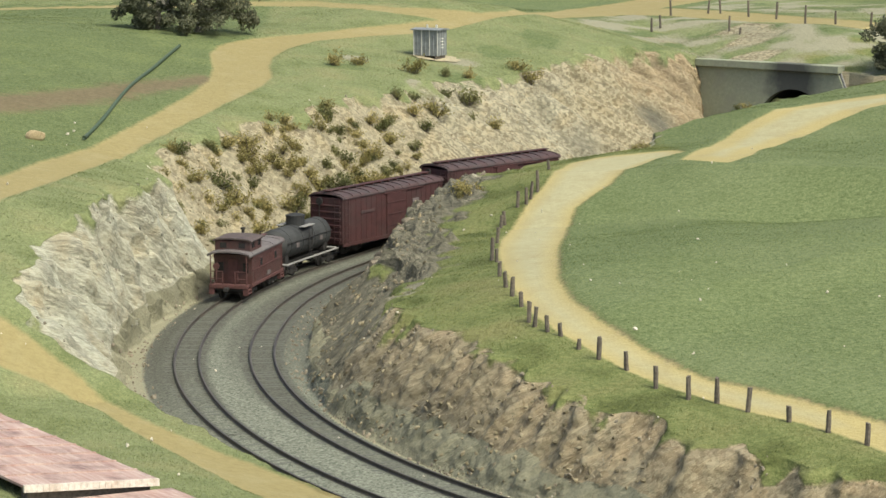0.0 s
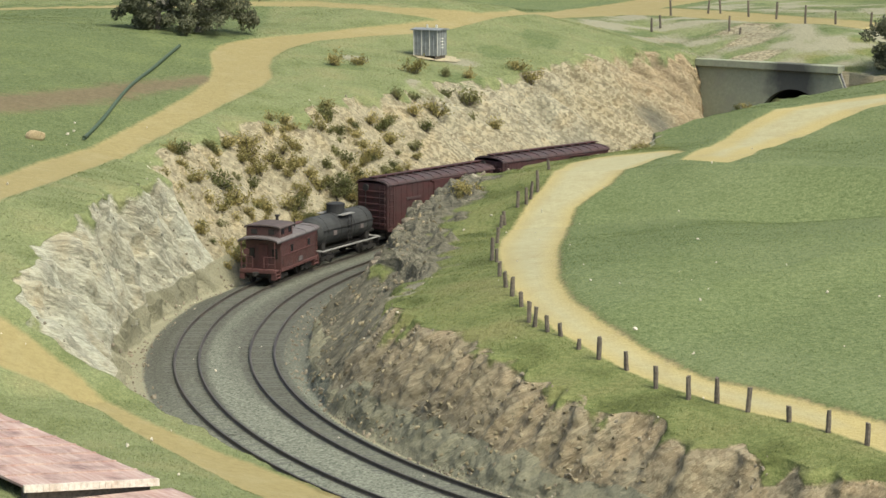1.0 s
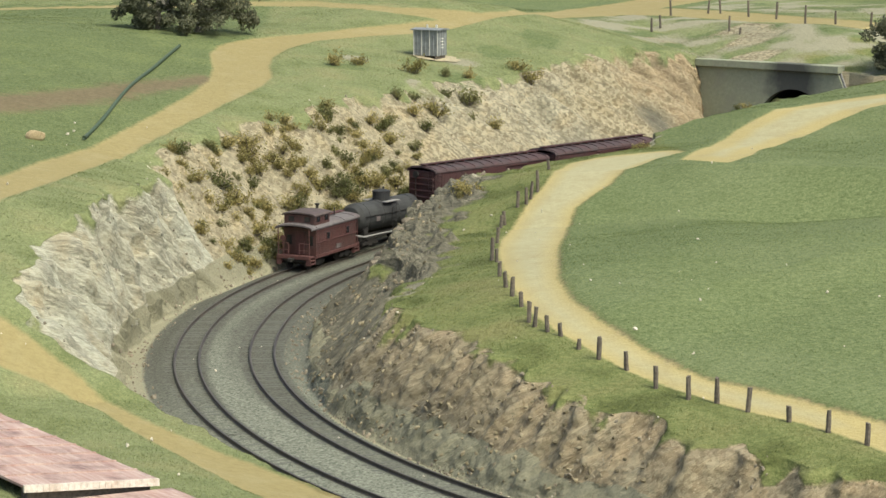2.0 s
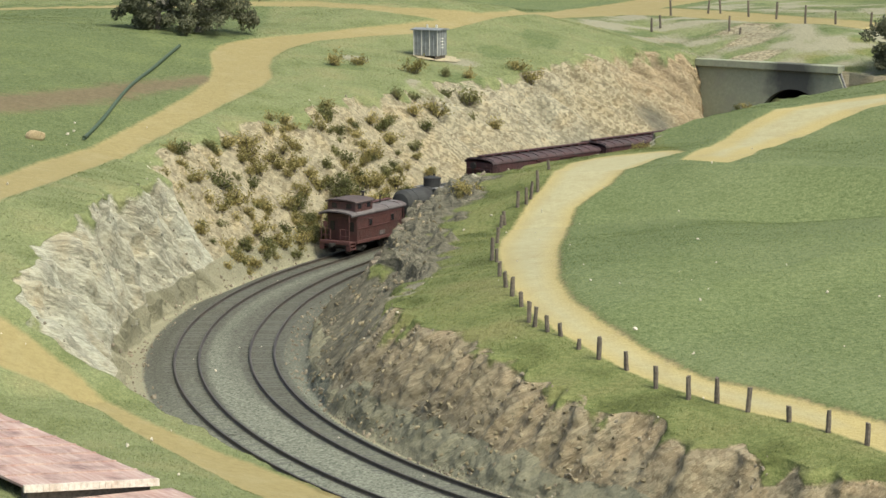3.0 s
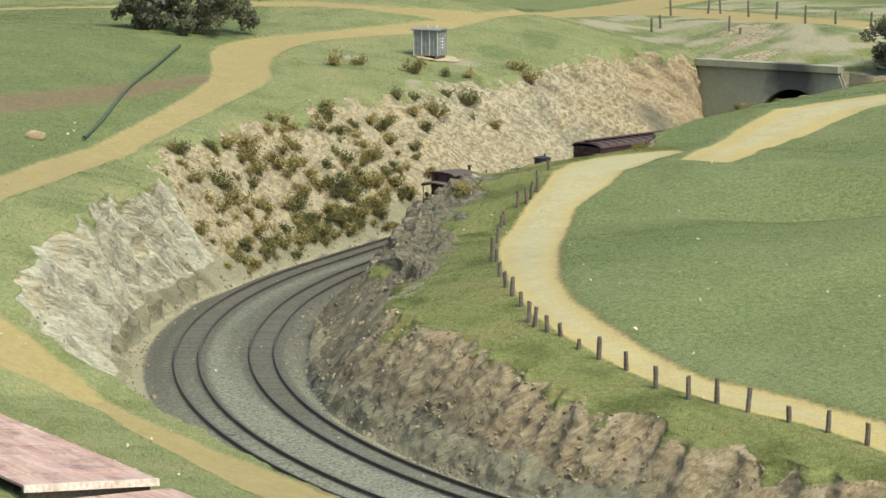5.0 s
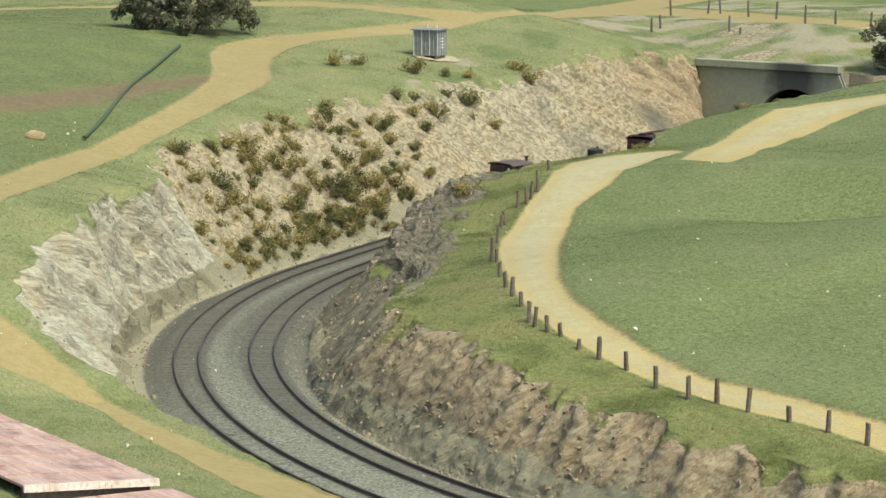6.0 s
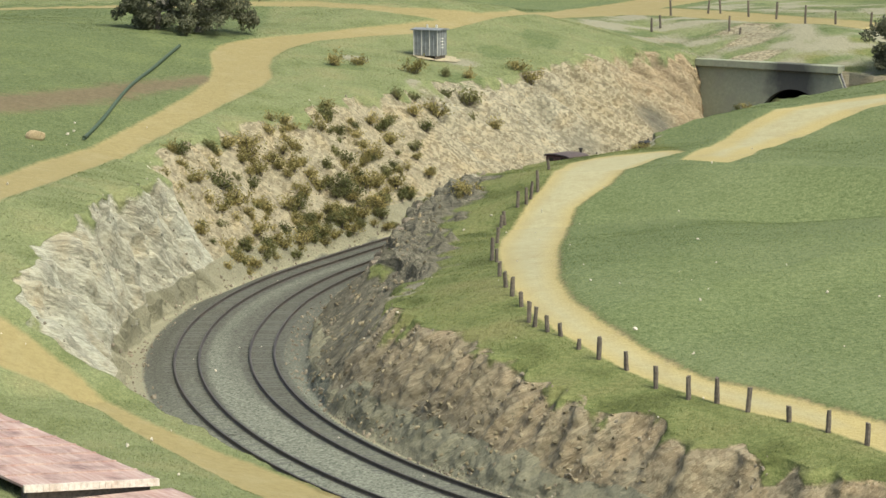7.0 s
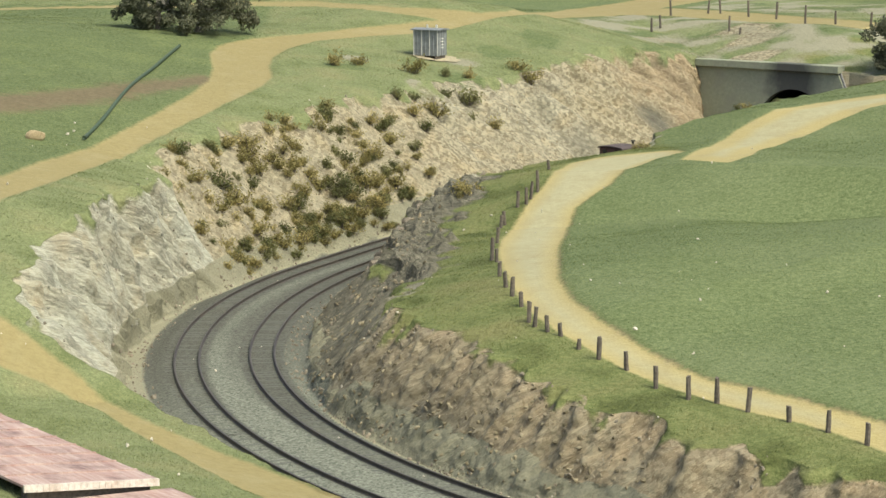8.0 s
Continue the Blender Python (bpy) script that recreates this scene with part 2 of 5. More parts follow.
    t.links.new(tc, vr.inputs["Vector"])
    chips = calc(t, "ADD", calc(t, "MULTIPLY", vr.outputs["Color"], 0.35), calc(t, "MULTIPLY", n_fine, 0.65))
    rubble = ramp(t, chips, 0.40, 0.60, (0.140, 0.122, 0.076), (0.385, 0.345, 0.230))
    rubble = blend(t, calc(t, "MULTIPLY", calc(t, "SUBTRACT", n_mid, 0.50, True), 5.0, True), rubble, ramp(t, chips, 0.40, 0.60, (0.170, 0.133, 0.070), (0.450, 0.375, 0.225)))
    rock = blend(t, calc(t, "MULTIPLY", edge("loose", 1.5, 0.8, 1.0), 0.72), rock, rubble)
    rock = blend(t, calc(t, "MULTIPLY", edge("rusty", 2.4, 1.6, 1.0), 0.6), rock, ramp(t, streak2, 0.36, 0.62, (0.200, 0.140, 0.080), (0.440, 0.345, 0.215)))
    # darker rock: the inner bank's shade put into the colour, and far-bank stains
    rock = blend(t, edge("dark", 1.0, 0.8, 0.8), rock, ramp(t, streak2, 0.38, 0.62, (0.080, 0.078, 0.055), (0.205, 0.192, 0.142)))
    vor = add(t, "ShaderNodeTexVoronoi", Scale=420.0)
    t.links.new(tc, vor.inputs["Vector"])
    pale = calc(t, "LESS_THAN", vor.outputs["Distance"], 0.16)
    rock = blend(t, calc(t, "MULTIPLY", calc(t, "MULTIPLY", pale, calc(t, "GREATER_THAN", n_mid, 0.50)), 0.55), rock, (0.50, 0.44, 0.32))
    mp2 = t.nodes.new("ShaderNodeMapping")
    mp2.inputs["Scale"].default_value = (120, 60, 1)
    t.links.new(geo.outputs["UV"], mp2.inputs["Vector"])
    vc = add(t, "ShaderNodeTexVoronoi", Scale=1.0)
    t.links.new(mp2.outputs["Vector"], vc.inputs["Vector"])
    crack = calc(t, "MULTIPLY", vc.outputs["Distance"], -1.0)
    rock = blend(t, calc(t, "MULTIPLY", calc(t, "GREATER_THAN", vc.outputs["Distance"], 0.66), 0.2), rock, (0.07, 0.062, 0.048))
    rock_mask = edge("rock", 0.5, 0.9, 2.2)
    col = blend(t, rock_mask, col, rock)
    # ballast, darkened by oily stain and by rail shadow put into the colour
    vb = add(t, "ShaderNodeTexVoronoi", Scale=760.0)
    t.links.new(tc, vb.inputs["Vector"])
    stones = ramp(t, calc(t, "ADD", calc(t, "MULTIPLY", n_grit, 0.7), calc(t, "MULTIPLY", vb.outputs["Color"], 0.3)), 0.32, 0.68, (0.082, 0.089, 0.068), (0.268, 0.282, 0.220))
    stones = blend(t, calc(t, "MULTIPLY", edge("bed_dark", 0.4, 0.8, 1.0), 0.78), stones, ramp(t, n_grit, 0.3, 0.7, (0.048, 0.047, 0.039), (0.115, 0.113, 0.092)))
    col = blend(t, edge("scree", 0.8, 0.9, 1.6), col, ramp(t, n_grit, 0.25, 0.75, (0.185, 0.178, 0.118), (0.335, 0.322, 0.222)))
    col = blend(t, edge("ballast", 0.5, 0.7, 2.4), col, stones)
    t.links.new(col, b.inputs["Base Color"])
    b.inputs["Roughness"].default_value = 0.95
    b.inputs["Specular IOR Level"].default_value = 0.15
    h = calc(t, "ADD", calc(t, "MULTIPLY", n_grit, 0.5), calc(t, "MULTIPLY", n_fine, 0.9))
    h = calc(t, "ADD", h, calc(t, "MULTIPLY", calc(t, "ADD", calc(t, "MULTIPLY", streak2, 5.0), calc(t, "MULTIPLY", crack, 0.7)), rock_mask))
    relief(t, b, h, 0.6, 0.0014)
    return m


def leaf_material(name, c0, c1):
    m, t, b = nodes_of(name)
    g = t.nodes.new("ShaderNodeNewGeometry").outputs["Random Per Island"]
    oi = t.nodes.new("ShaderNodeObjectInfo").outputs["Random"]
    v = calc(t, "ADD", calc(t, "MULTIPLY", g, 0.6), calc(t, "MULTIPLY", oi, 0.4))
    leafy(t, b, ramp(t, v, 0.1, 0.9, c0, c1), 0.35)
    return m


def chip_material(name, c0, c1):
    """Stones that differ from piece to piece."""
    m, t, b = nodes_of(name)
    tc = t.nodes.new("ShaderNodeTexCoord").outputs["Object"]
    g = t.nodes.new("ShaderNodeNewGeometry").outputs["Random Per Island"]
    fine = noise_node(t, tc, 420.0)
    v = calc(t, "ADD", calc(t, "MULTIPLY", g, 0.65), calc(t, "MULTIPLY", fine, 0.35))
    t.links.new(ramp(t, v, 0.15, 0.85, c0, c1), b.inputs["Base Color"])
    b.inputs["Roughness"].default_value = 0.95
    b.inputs["Specular IOR Level"].default_value = 0.15
    relief(t, b, fine, 0.5, 0.0006)
    return m


GROUND = ground_material()
STEEL = plain("rail_steel", (0.075, 0.068, 0.058), 0.55, 0.2, dirt=(0.10, 0.085, 0.065), dirt_at=0.6)
TIE = plain("tie_wood", (0.105, 0.108, 0.088), 0.95, size=600)
BOX_RED = plain("boxcar_red", (0.055, 0.018, 0.017), 0.8, size=120, dirt=(0.050, 0.028, 0.026))
BOX_ROOF = plain("boxcar_roof", (0.070, 0.040, 0.040), 0.85, size=200, dirt=(0.060, 0.050, 0.050))
CAB_RED = planked("caboose_red", (0.072, 0.029, 0.025), 0.0011)
CAB_TRIM = plain("caboose_trim", (0.088, 0.036, 0.032), 0.7)
CAB_ROOF = plain("caboose_roof", (0.135, 0.122, 0.120), 0.9, size=220, dirt=(0.10, 0.078, 0.074))
CUP_ROOF = plain("cupola_roof", (0.085, 0.064, 0.058), 0.75, size=220)
TANK = plain("tank_black", (0.022, 0.023, 0.023), 0.8, 0.0, size=160, dirt=(0.045, 0.047, 0.044), dirt_at=0.5)
UNDER = plain("underframe_black", (0.022, 0.020, 0.018), 0.8)
WALKWAY = plain("walkway_grey", (0.23, 0.225, 0.21), 0.8)
LETTER = plain("faded_lettering", (0.13, 0.11, 0.105), 0.9, vary=0.5)
GLASS = plain("dark_glass", (0.020, 0.020, 0.022), 0.15, bump=0.0)
STONE = plain("rock_stone", (0.25, 0.215, 0.155), 0.95, vary=0.45, size=130, bump=0.8, dirt=(0.15, 0.13, 0.10))
CHIPS = chip_material("broken_stone", (0.130, 0.108, 0.066), (0.330, 0.285, 0.185))
SLATE = chip_material("slate_stone", (0.175, 0.172, 0.135), (0.460, 0.450, 0.360))
TAN = plain("tan_stone", (0.42, 0.33, 0.19), 0.95, vary=0.3, size=200, bump=0.6)
PALE = plain("pale_stone", (0.55, 0.50, 0.40), 0.95)
POST = plain("weathered_timber", (0.120, 0.102, 0.080), 0.95, vary=0.4, size=500)
STUMP = plain("bleached_timber", (0.36, 0.29, 0.17), 0.95, vary=0.35, size=500)
SHED = plain("grey_sheet_metal", (0.190, 0.205, 0.205), 0.6, size=250)
SHED_RIB = plain("pale_rib", (0.50, 0.50, 0.45), 0.6)
BARK = plain("bark", (0.26, 0.24, 0.20), 0.95, vary=0.5)
BUSH = leaf_material("bush_leaves", (0.175, 0.165, 0.058), (0.440, 0.370, 0.155))
BUSH_DARK = leaf_material("dark_bush_leaves", (0.095, 0.108, 0.045), (0.250, 0.245, 0.105))
TREE = leaf_material("tree_leaves", (0.075, 0.086, 0.055), (0.215, 0.220, 0.140))
TUFT = turf_material()
WHITE = plain("white_edge", (0.62, 0.57, 0.49), 0.7, vary=0.2, size=500, dirt=(0.40, 0.30, 0.22), dirt_at=0.6)


def rust_material():
    m, t, b = nodes_of("rusty_roof")
    tc = t.nodes.new("ShaderNodeTexCoord").outputs["Object"]
    mp = t.nodes.new("ShaderNodeMapping")
    mp.inputs["Scale"].default_value = (30, 300, 30)
    t.links.new(tc, mp.inputs["Vector"])
    st = noise_node(t, mp.outputs["Vector"], 1.0, 6, 0.7)
    bg = noise_node(t, tc, 45.0, 5, 0.7)
    col = ramp(t, st, 0.3, 0.7, (0.30, 0.165, 0.135), (0.54, 0.43, 0.37))
    col = blend(t, calc(t, "MULTIPLY", calc(t, "SUBTRACT", bg, 0.50, True), 5.0, True), col, ramp(t, st, 0.3, 0.7, (0.12, 0.075, 0.07), (0.25, 0.17, 0.15)))
    t.links.new(col, b.inputs["Base Color"])
    b.inputs["Roughness"].default_value = 0.75
    wv = add(t, "ShaderNodeTexWave", Scale=95.0)
    wv.bands_direction = "X"
    t.links.new(tc, wv.inputs["Vector"])
    relief(t, b, wv.outputs["Fac"], 0.3, 0.0006)
    return m


def concrete_material():
    """Cast concrete with soot over the arch."""
    m, t, b = nodes_of("portal_concrete")
    tc = t.nodes.new("ShaderNodeTexCoord").outputs["Object"]
    sep = t.nodes.new("ShaderNodeSeparateXYZ")
    t.links.new(tc, sep.inputs[0])
    fine, mid = noise_node(t, tc, 240.0, 5, 0.7), noise_node(t, tc, 45.0, 5, 0.6)
    col = ramp(t, fine, 0.3, 0.7, (0.245, 0.266, 0.178), (0.330, 0.350, 0.242))
    col = blend(t, calc(t, "MULTIPLY", calc(t, "SUBTRACT", mid, 0.45, True), 2.0, True), col, (0.245, 0.245, 0.190))
    x = calc(t, "ABSOLUTE", calc(t, "ADD", sep.outputs["X"], calc(t, "MULTIPLY", calc(t, "SUBTRACT", mid, 0.5), 0.03)))
    soot = calc(t, "SUBTRACT", 1.0, calc(t, "MULTIPLY", calc(t, "SUBTRACT", x, 0.017), 50.0), True)
    col = blend(t, calc(t, "MULTIPLY", soot, 0.82), col, (0.040, 0.040, 0.042))
    t.links.new(col, b.inputs["Base Color"])
    b.inputs["Roughness"].default_value = 0.92
    relief(t, b, fine, 0.3, 0.0008)
    return m


RUST, CONC = rust_material(), concrete_material()


# ---- building helpers ----
def mesh_of(name, verts, faces, mat, shade=True):
    me = bpy.data.meshes.new(name)
    me.from_pydata(verts, [], faces)
    me.materials.append(mat)
    if shade:
        me.polygons.foreach_set("use_smooth", [True] * len(me.polygons))
    return me


def quick_mesh(name, verts, faces, mat):
    """A mesh from arrays of places and of faces that all have as many corners."""
    me = bpy.data.meshes.new(name)
    k = faces.shape[1]
    me.vertices.add(len(verts))
    me.vertices.foreach_set("co", np.asarray(verts, np.float32).ravel())
    me.loops.add(faces.size)
    me.loops.foreach_set("vertex_index", faces.astype(np.int32).ravel())
    me.polygons.add(len(faces))
    me.polygons.foreach_set("loop_start", np.arange(0, faces.size, k, dtype=np.int32))
    me.update(calc_edges=True)
    me.materials.append(mat)
    return me


def part(name, bm, mat, parent, label=""):
    me = bpy.data.meshes.new(name)
    bm.to_mesh(me)
    bm.free()
    me.materials.append(mat)
    ob = new(name, me)
    ob.parent = parent
    return tagged(ob, label) if label else ob


def block(l, w, h, at=(0, 0, 0), bevel=0.0004, bm=None):
    """A bevelled box; at is the middle of its underside."""
    tmp = bmesh.new()
    bmesh.ops.create_cube(tmp, size=1)
    bmesh.ops.scale(tmp, vec=(l, w, h), verts=tmp.verts)
    if bevel:
        bmesh.ops.bevel(tmp, geom=tmp.edges[:], offset=bevel, segments=1, affect="EDGES")
    bmesh.ops.translate(tmp, vec=(at[0], at[1], at[2] + h / 2), verts=tmp.verts)
    return join(bm, tmp)


def join(bm, tmp):
    if bm is None:
        return tmp
    me = bpy.data.meshes.new("tmp")
    tmp.to_mesh(me)
    tmp.free()
    bm.from_mesh(me)
    bpy.data.meshes.remove(me)
    return bm


def rod(a, b, r, seg=8, r2=None, bm=None):
    a, b = Vector(a), Vector(b)
    tmp = bmesh.new()
    bmesh.ops.create_cone(tmp, cap_ends=True, segments=seg, radius1=r, radius2=r if r2 is None else r2, depth=(b - a).length)
    m = Matrix.Translation((a + b) / 2) @ (b - a).to_track_quat("Z", "Y").to_matrix().to_4x4()
    bmesh.ops.transform(tmp, matrix=m, verts=tmp.verts)
    return join(bm, tmp)


def extrude_profile(pts, x0, x1, bm=None):
    """A closed (y, z) outline drawn out along x."""
    tmp = bmesh.new()
    a = [tmp.verts.new((x0, y, z)) for y, z in pts]
    b = [tmp.verts.new((x1, y, z)) for y, z in pts]
    k = len(pts)
    tmp.faces.new(a[::-1])
    tmp.faces.new(b)
    for i in range(k):
        tmp.faces.new((a[i], a[(i + 1) % k], b[(i + 1) % k], b[i]))
    bmesh.ops.recalc_face_normals(tmp, faces=tmp.faces[:])
    return join(bm, tmp)


def arch_roof(half, z_eave, rise, thick, count=10):
    top = [(half * math.cos(math.pi * k / count), z_eave + rise * math.sin(math.pi * k / count) ** 0.8) for k in range(count + 1)]
    return top + [(y * 0.98, z - thick) for y, z in top[::-1]]


# ---- land ----
def hash3(i, j, k, seed):
    h = (i * 374761393 + j * 668265263 + k * 2147483647 + seed * 144665) & 0xFFFFFFFF
    h = ((h ^ (h >> 13)) * 1274126177) & 0xFFFFFFFF
    return ((h ^ (h >> 16)) & 0xFFFF) / 65535.0


def vnoise(x, y, z, seed=0):
    """Value noise, 0 to 1."""
    xi, yi, zi = (np.floor(v).astype(np.int64) for v in (x, y, z))
    fx, fy, fz = (smooth(v - np.floor(v)) for v in (x, y, z))
    out = 0
    for a in (0, 1):
        for b in (0, 1):
            for c in (0, 1):
                w = (fx if a else 1 - fx) * (fy if b else 1 - fy) * (fz if c else 1 - fz)
                out = out + w * hash3(xi + a, yi + b, zi + c, seed)
    return out


def slabs(a, b, seed):
    """Broken slabs: each cell of a jittered lattice is a flat face with a height and a tilt of its own, about -1 to 1."""
    ai, bi = np.floor(a).astype(np.int64), np.floor(b).astype(np.int64)
    best, out = np.full(a.shape, 9.0), np.zeros(a.shape)
    for i in (-1, 0, 1):
        for j in (-1, 0, 1):
            h = [hash3(ai + i, bi + j, 0 * ai + k, seed) for k in range(5)]
            da, db = a - ai - i - h[0], b - bi - j - h[1]
            d = da * da + db * db
            near = d < best
            best = np.where(near, d, best)
            out = np.where(near, (h[2] - .5) * 1.1 + (h[3] - .5) * 1.6 * da + (h[4] - .5) * 1.6 * db, out)
    return out


def path_field(x, y, pts, scale):
    """How far inside a strip of varying width a place lies, in units of scale; below 0 outside."""
    best = np.full(np.shape(x), -9.0)
    for (x0, y0, w0), (x1, y1, w1) in zip(pts, pts[1:]):
        dx, dy = x1 - x0, y1 - y0
        u = np.clip(((x - x0) * dx + (y - y0) * dy) / (dx * dx + dy * dy), 0, 1)
        d = np.hypot(x - x0 - u * dx, y - y0 - u * dy)
        best = np.maximum(best, ((w0 + (w1 - w0) * u) / 2 - d) / scale)
    return np.clip(best, -3, 3)


def region_field(x, y, pts, scale):
    """Signed distance into a closed outline, in units of scale; below 0 outside."""
    x, y = np.asarray(x, float), np.asarray(y, float)
    best, inside = np.full(x.shape, 99.0), np.zeros(x.shape, bool)
    for (x0, y0), (x1, y1) in zip(pts, pts[1:] + pts[:1]):
        dx, dy = x1 - x0, y1 - y0
        u = np.clip(((x - x0) * dx + (y - y0) * dy) / (dx * dx + dy * dy), 0, 1)
        best = np.minimum(best, np.hypot(x - x0 - u * dx, y - y0 - u * dy))
        if dy:
            inside ^= ((y0 > y) != (y1 > y)) & (x < x0 + (y - y0) / dy * dx)
    return np.clip(np.where(inside, best, -best) / scale, -3, 3)


# outlines of the dirt roads in plan
OUTER_ROAD = [(-.345, 1.40), (-.330, 1.52), (-.319, 1.629), (-.311, 1.735), (-.296, 1.817), (-.277, 1.892), (-.260, 1.961), (-.244, 2.024), (-.230, 2.09), (-.222, 2.153), (-.225, 2.225), (-.235, 2.300), (-.232, 2.352),
              (-.216, 2.397), (-.173, 2.463), (-.115, 2.531), (-.053, 2.571), (-.003, 2.608), (.077, 2.697), (.161, 2.99), (.233, 3.08), (.50, 3.45), (.62, 3.40), (.29, 3.00), (.185, 2.818), (.111, 2.71), (.056, 2.638),
              (.010, 2.575), (-.040, 2.533), (-.089, 2.505), (-.136, 2.448), (-.162, 2.381), (-.173, 2.318), (-.172, 2.262), (-.165, 2.200), (-.171, 2.148), (-.189, 2.085), (-.208, 2.018), (-.227, 1.961), (-.244, 1.898),
              (-.262, 1.820), (-.278, 1.705), (-.289, 1.595), (-.296, 1.506), (-.305, 1.40)]
TOP_ROAD = [(-.8, 2.74), (-.228, 2.721), (-.150, 2.714), (-.095, 2.680), (-.055, 2.655), (.011, 2.660), (.06, 2.66), (.03, 2.60), (-.054, 2.620), (-.094, 2.645), (-.148, 2.678), (-.226, 2.697), (-.8, 2.70)]
FAR_ROAD = [(.195, 1.86), (.222, 1.94), (.245, 2.045), (.270, 2.100), (.310, 2.135), (.360, 2.185), (.388, 2.182), (.45, 2.145), (.55, 2.10), (.55, 2.02), (.450, 2.075), (.406, 2.090), (.352, 2.060), (.310, 2.018), (.278, 1.940),
            (.250, 1.83), (.225, 1.79)]
FIELD_EDGE = [(.5, .82), (.26, 1.065), (.220, 1.104), (.192, 1.134), (.167, 1.164), (.143, 1.186), (.128, 1.210), (.109, 1.250), (.090, 1.292), (.077, 1.342), (.072, 1.398), (.075, 1.470), (.079, 1.545), (.087, 1.640),
              (.094, 1.710), (.103, 1.755), (.116, 1.775), (.133, 1.800), (.150, 1.845), (.178, 1.90), (.205, 1.915)]
FENCE_SIDE = [(.20, 1.965), (.155, 1.972), (.136, 1.976), (.111, 1.960), (.096, 1.890), (.083, 1.830), (.066, 1.785), (.052, 1.735), (.043, 1.652), (.038, 1.558), (.039, 1.474), (.043, 1.390), (.052, 1.327), (.066, 1.280),
              (.084, 1.246), (.100, 1.214), (.119, 1.184), (.140, 1.157), (.157, 1.137), (.176, 1.120), (.195, 1.099), (.214, 1.074), (.25, 1.03), (.49, .78)]
INNER_ROAD = FIELD_EDGE + FENCE_SIDE
NEAR_ROAD = [(-.42, 1.40), (-.30, 1.325), (-.259, 1.311), (-.245, 1.303), (-.226, 1.290), (-.204, 1.272), (-.184, 1.255), (-.161, 1.230), (-.133, 1.206), (-.106, 1.180), (-.075, 1.150), (-.043, 1.115), (.0, 1.05), (-.03, 1.00),
             (-.080, 1.080), (-.099, 1.100), (-.116, 1.130), (-.145, 1.176), (-.170, 1.208), (-.191, 1.240), (-.212, 1.255), (-.231, 1.260), (-.25, 1.262), (-.40, 1.31)]
BACK_ROAD = [(.20, 2.99), (.301, 2.985), (.347, 2.945), (.398, 2.885), (.445, 2.825), (.490, 2.769), (.532, 2.745), (.70, 2.66), (.68, 2.60), (.518, 2.688), (.473, 2.690), (.425, 2.716), (.375, 2.750), (.322, 2.815), (.285, 2.86), (.20, 2.90)]
SOIL = [(-0.6, 1.80, .06), (-0.381, 1.952, .055), (-0.332, 2.01, .055), (-0.29, 2.07, .050), (-0.222, 2.164, .034)]


def stretch(a, b, k):
    return (np.arange(k) + 0.0) / k * (b - a) + a


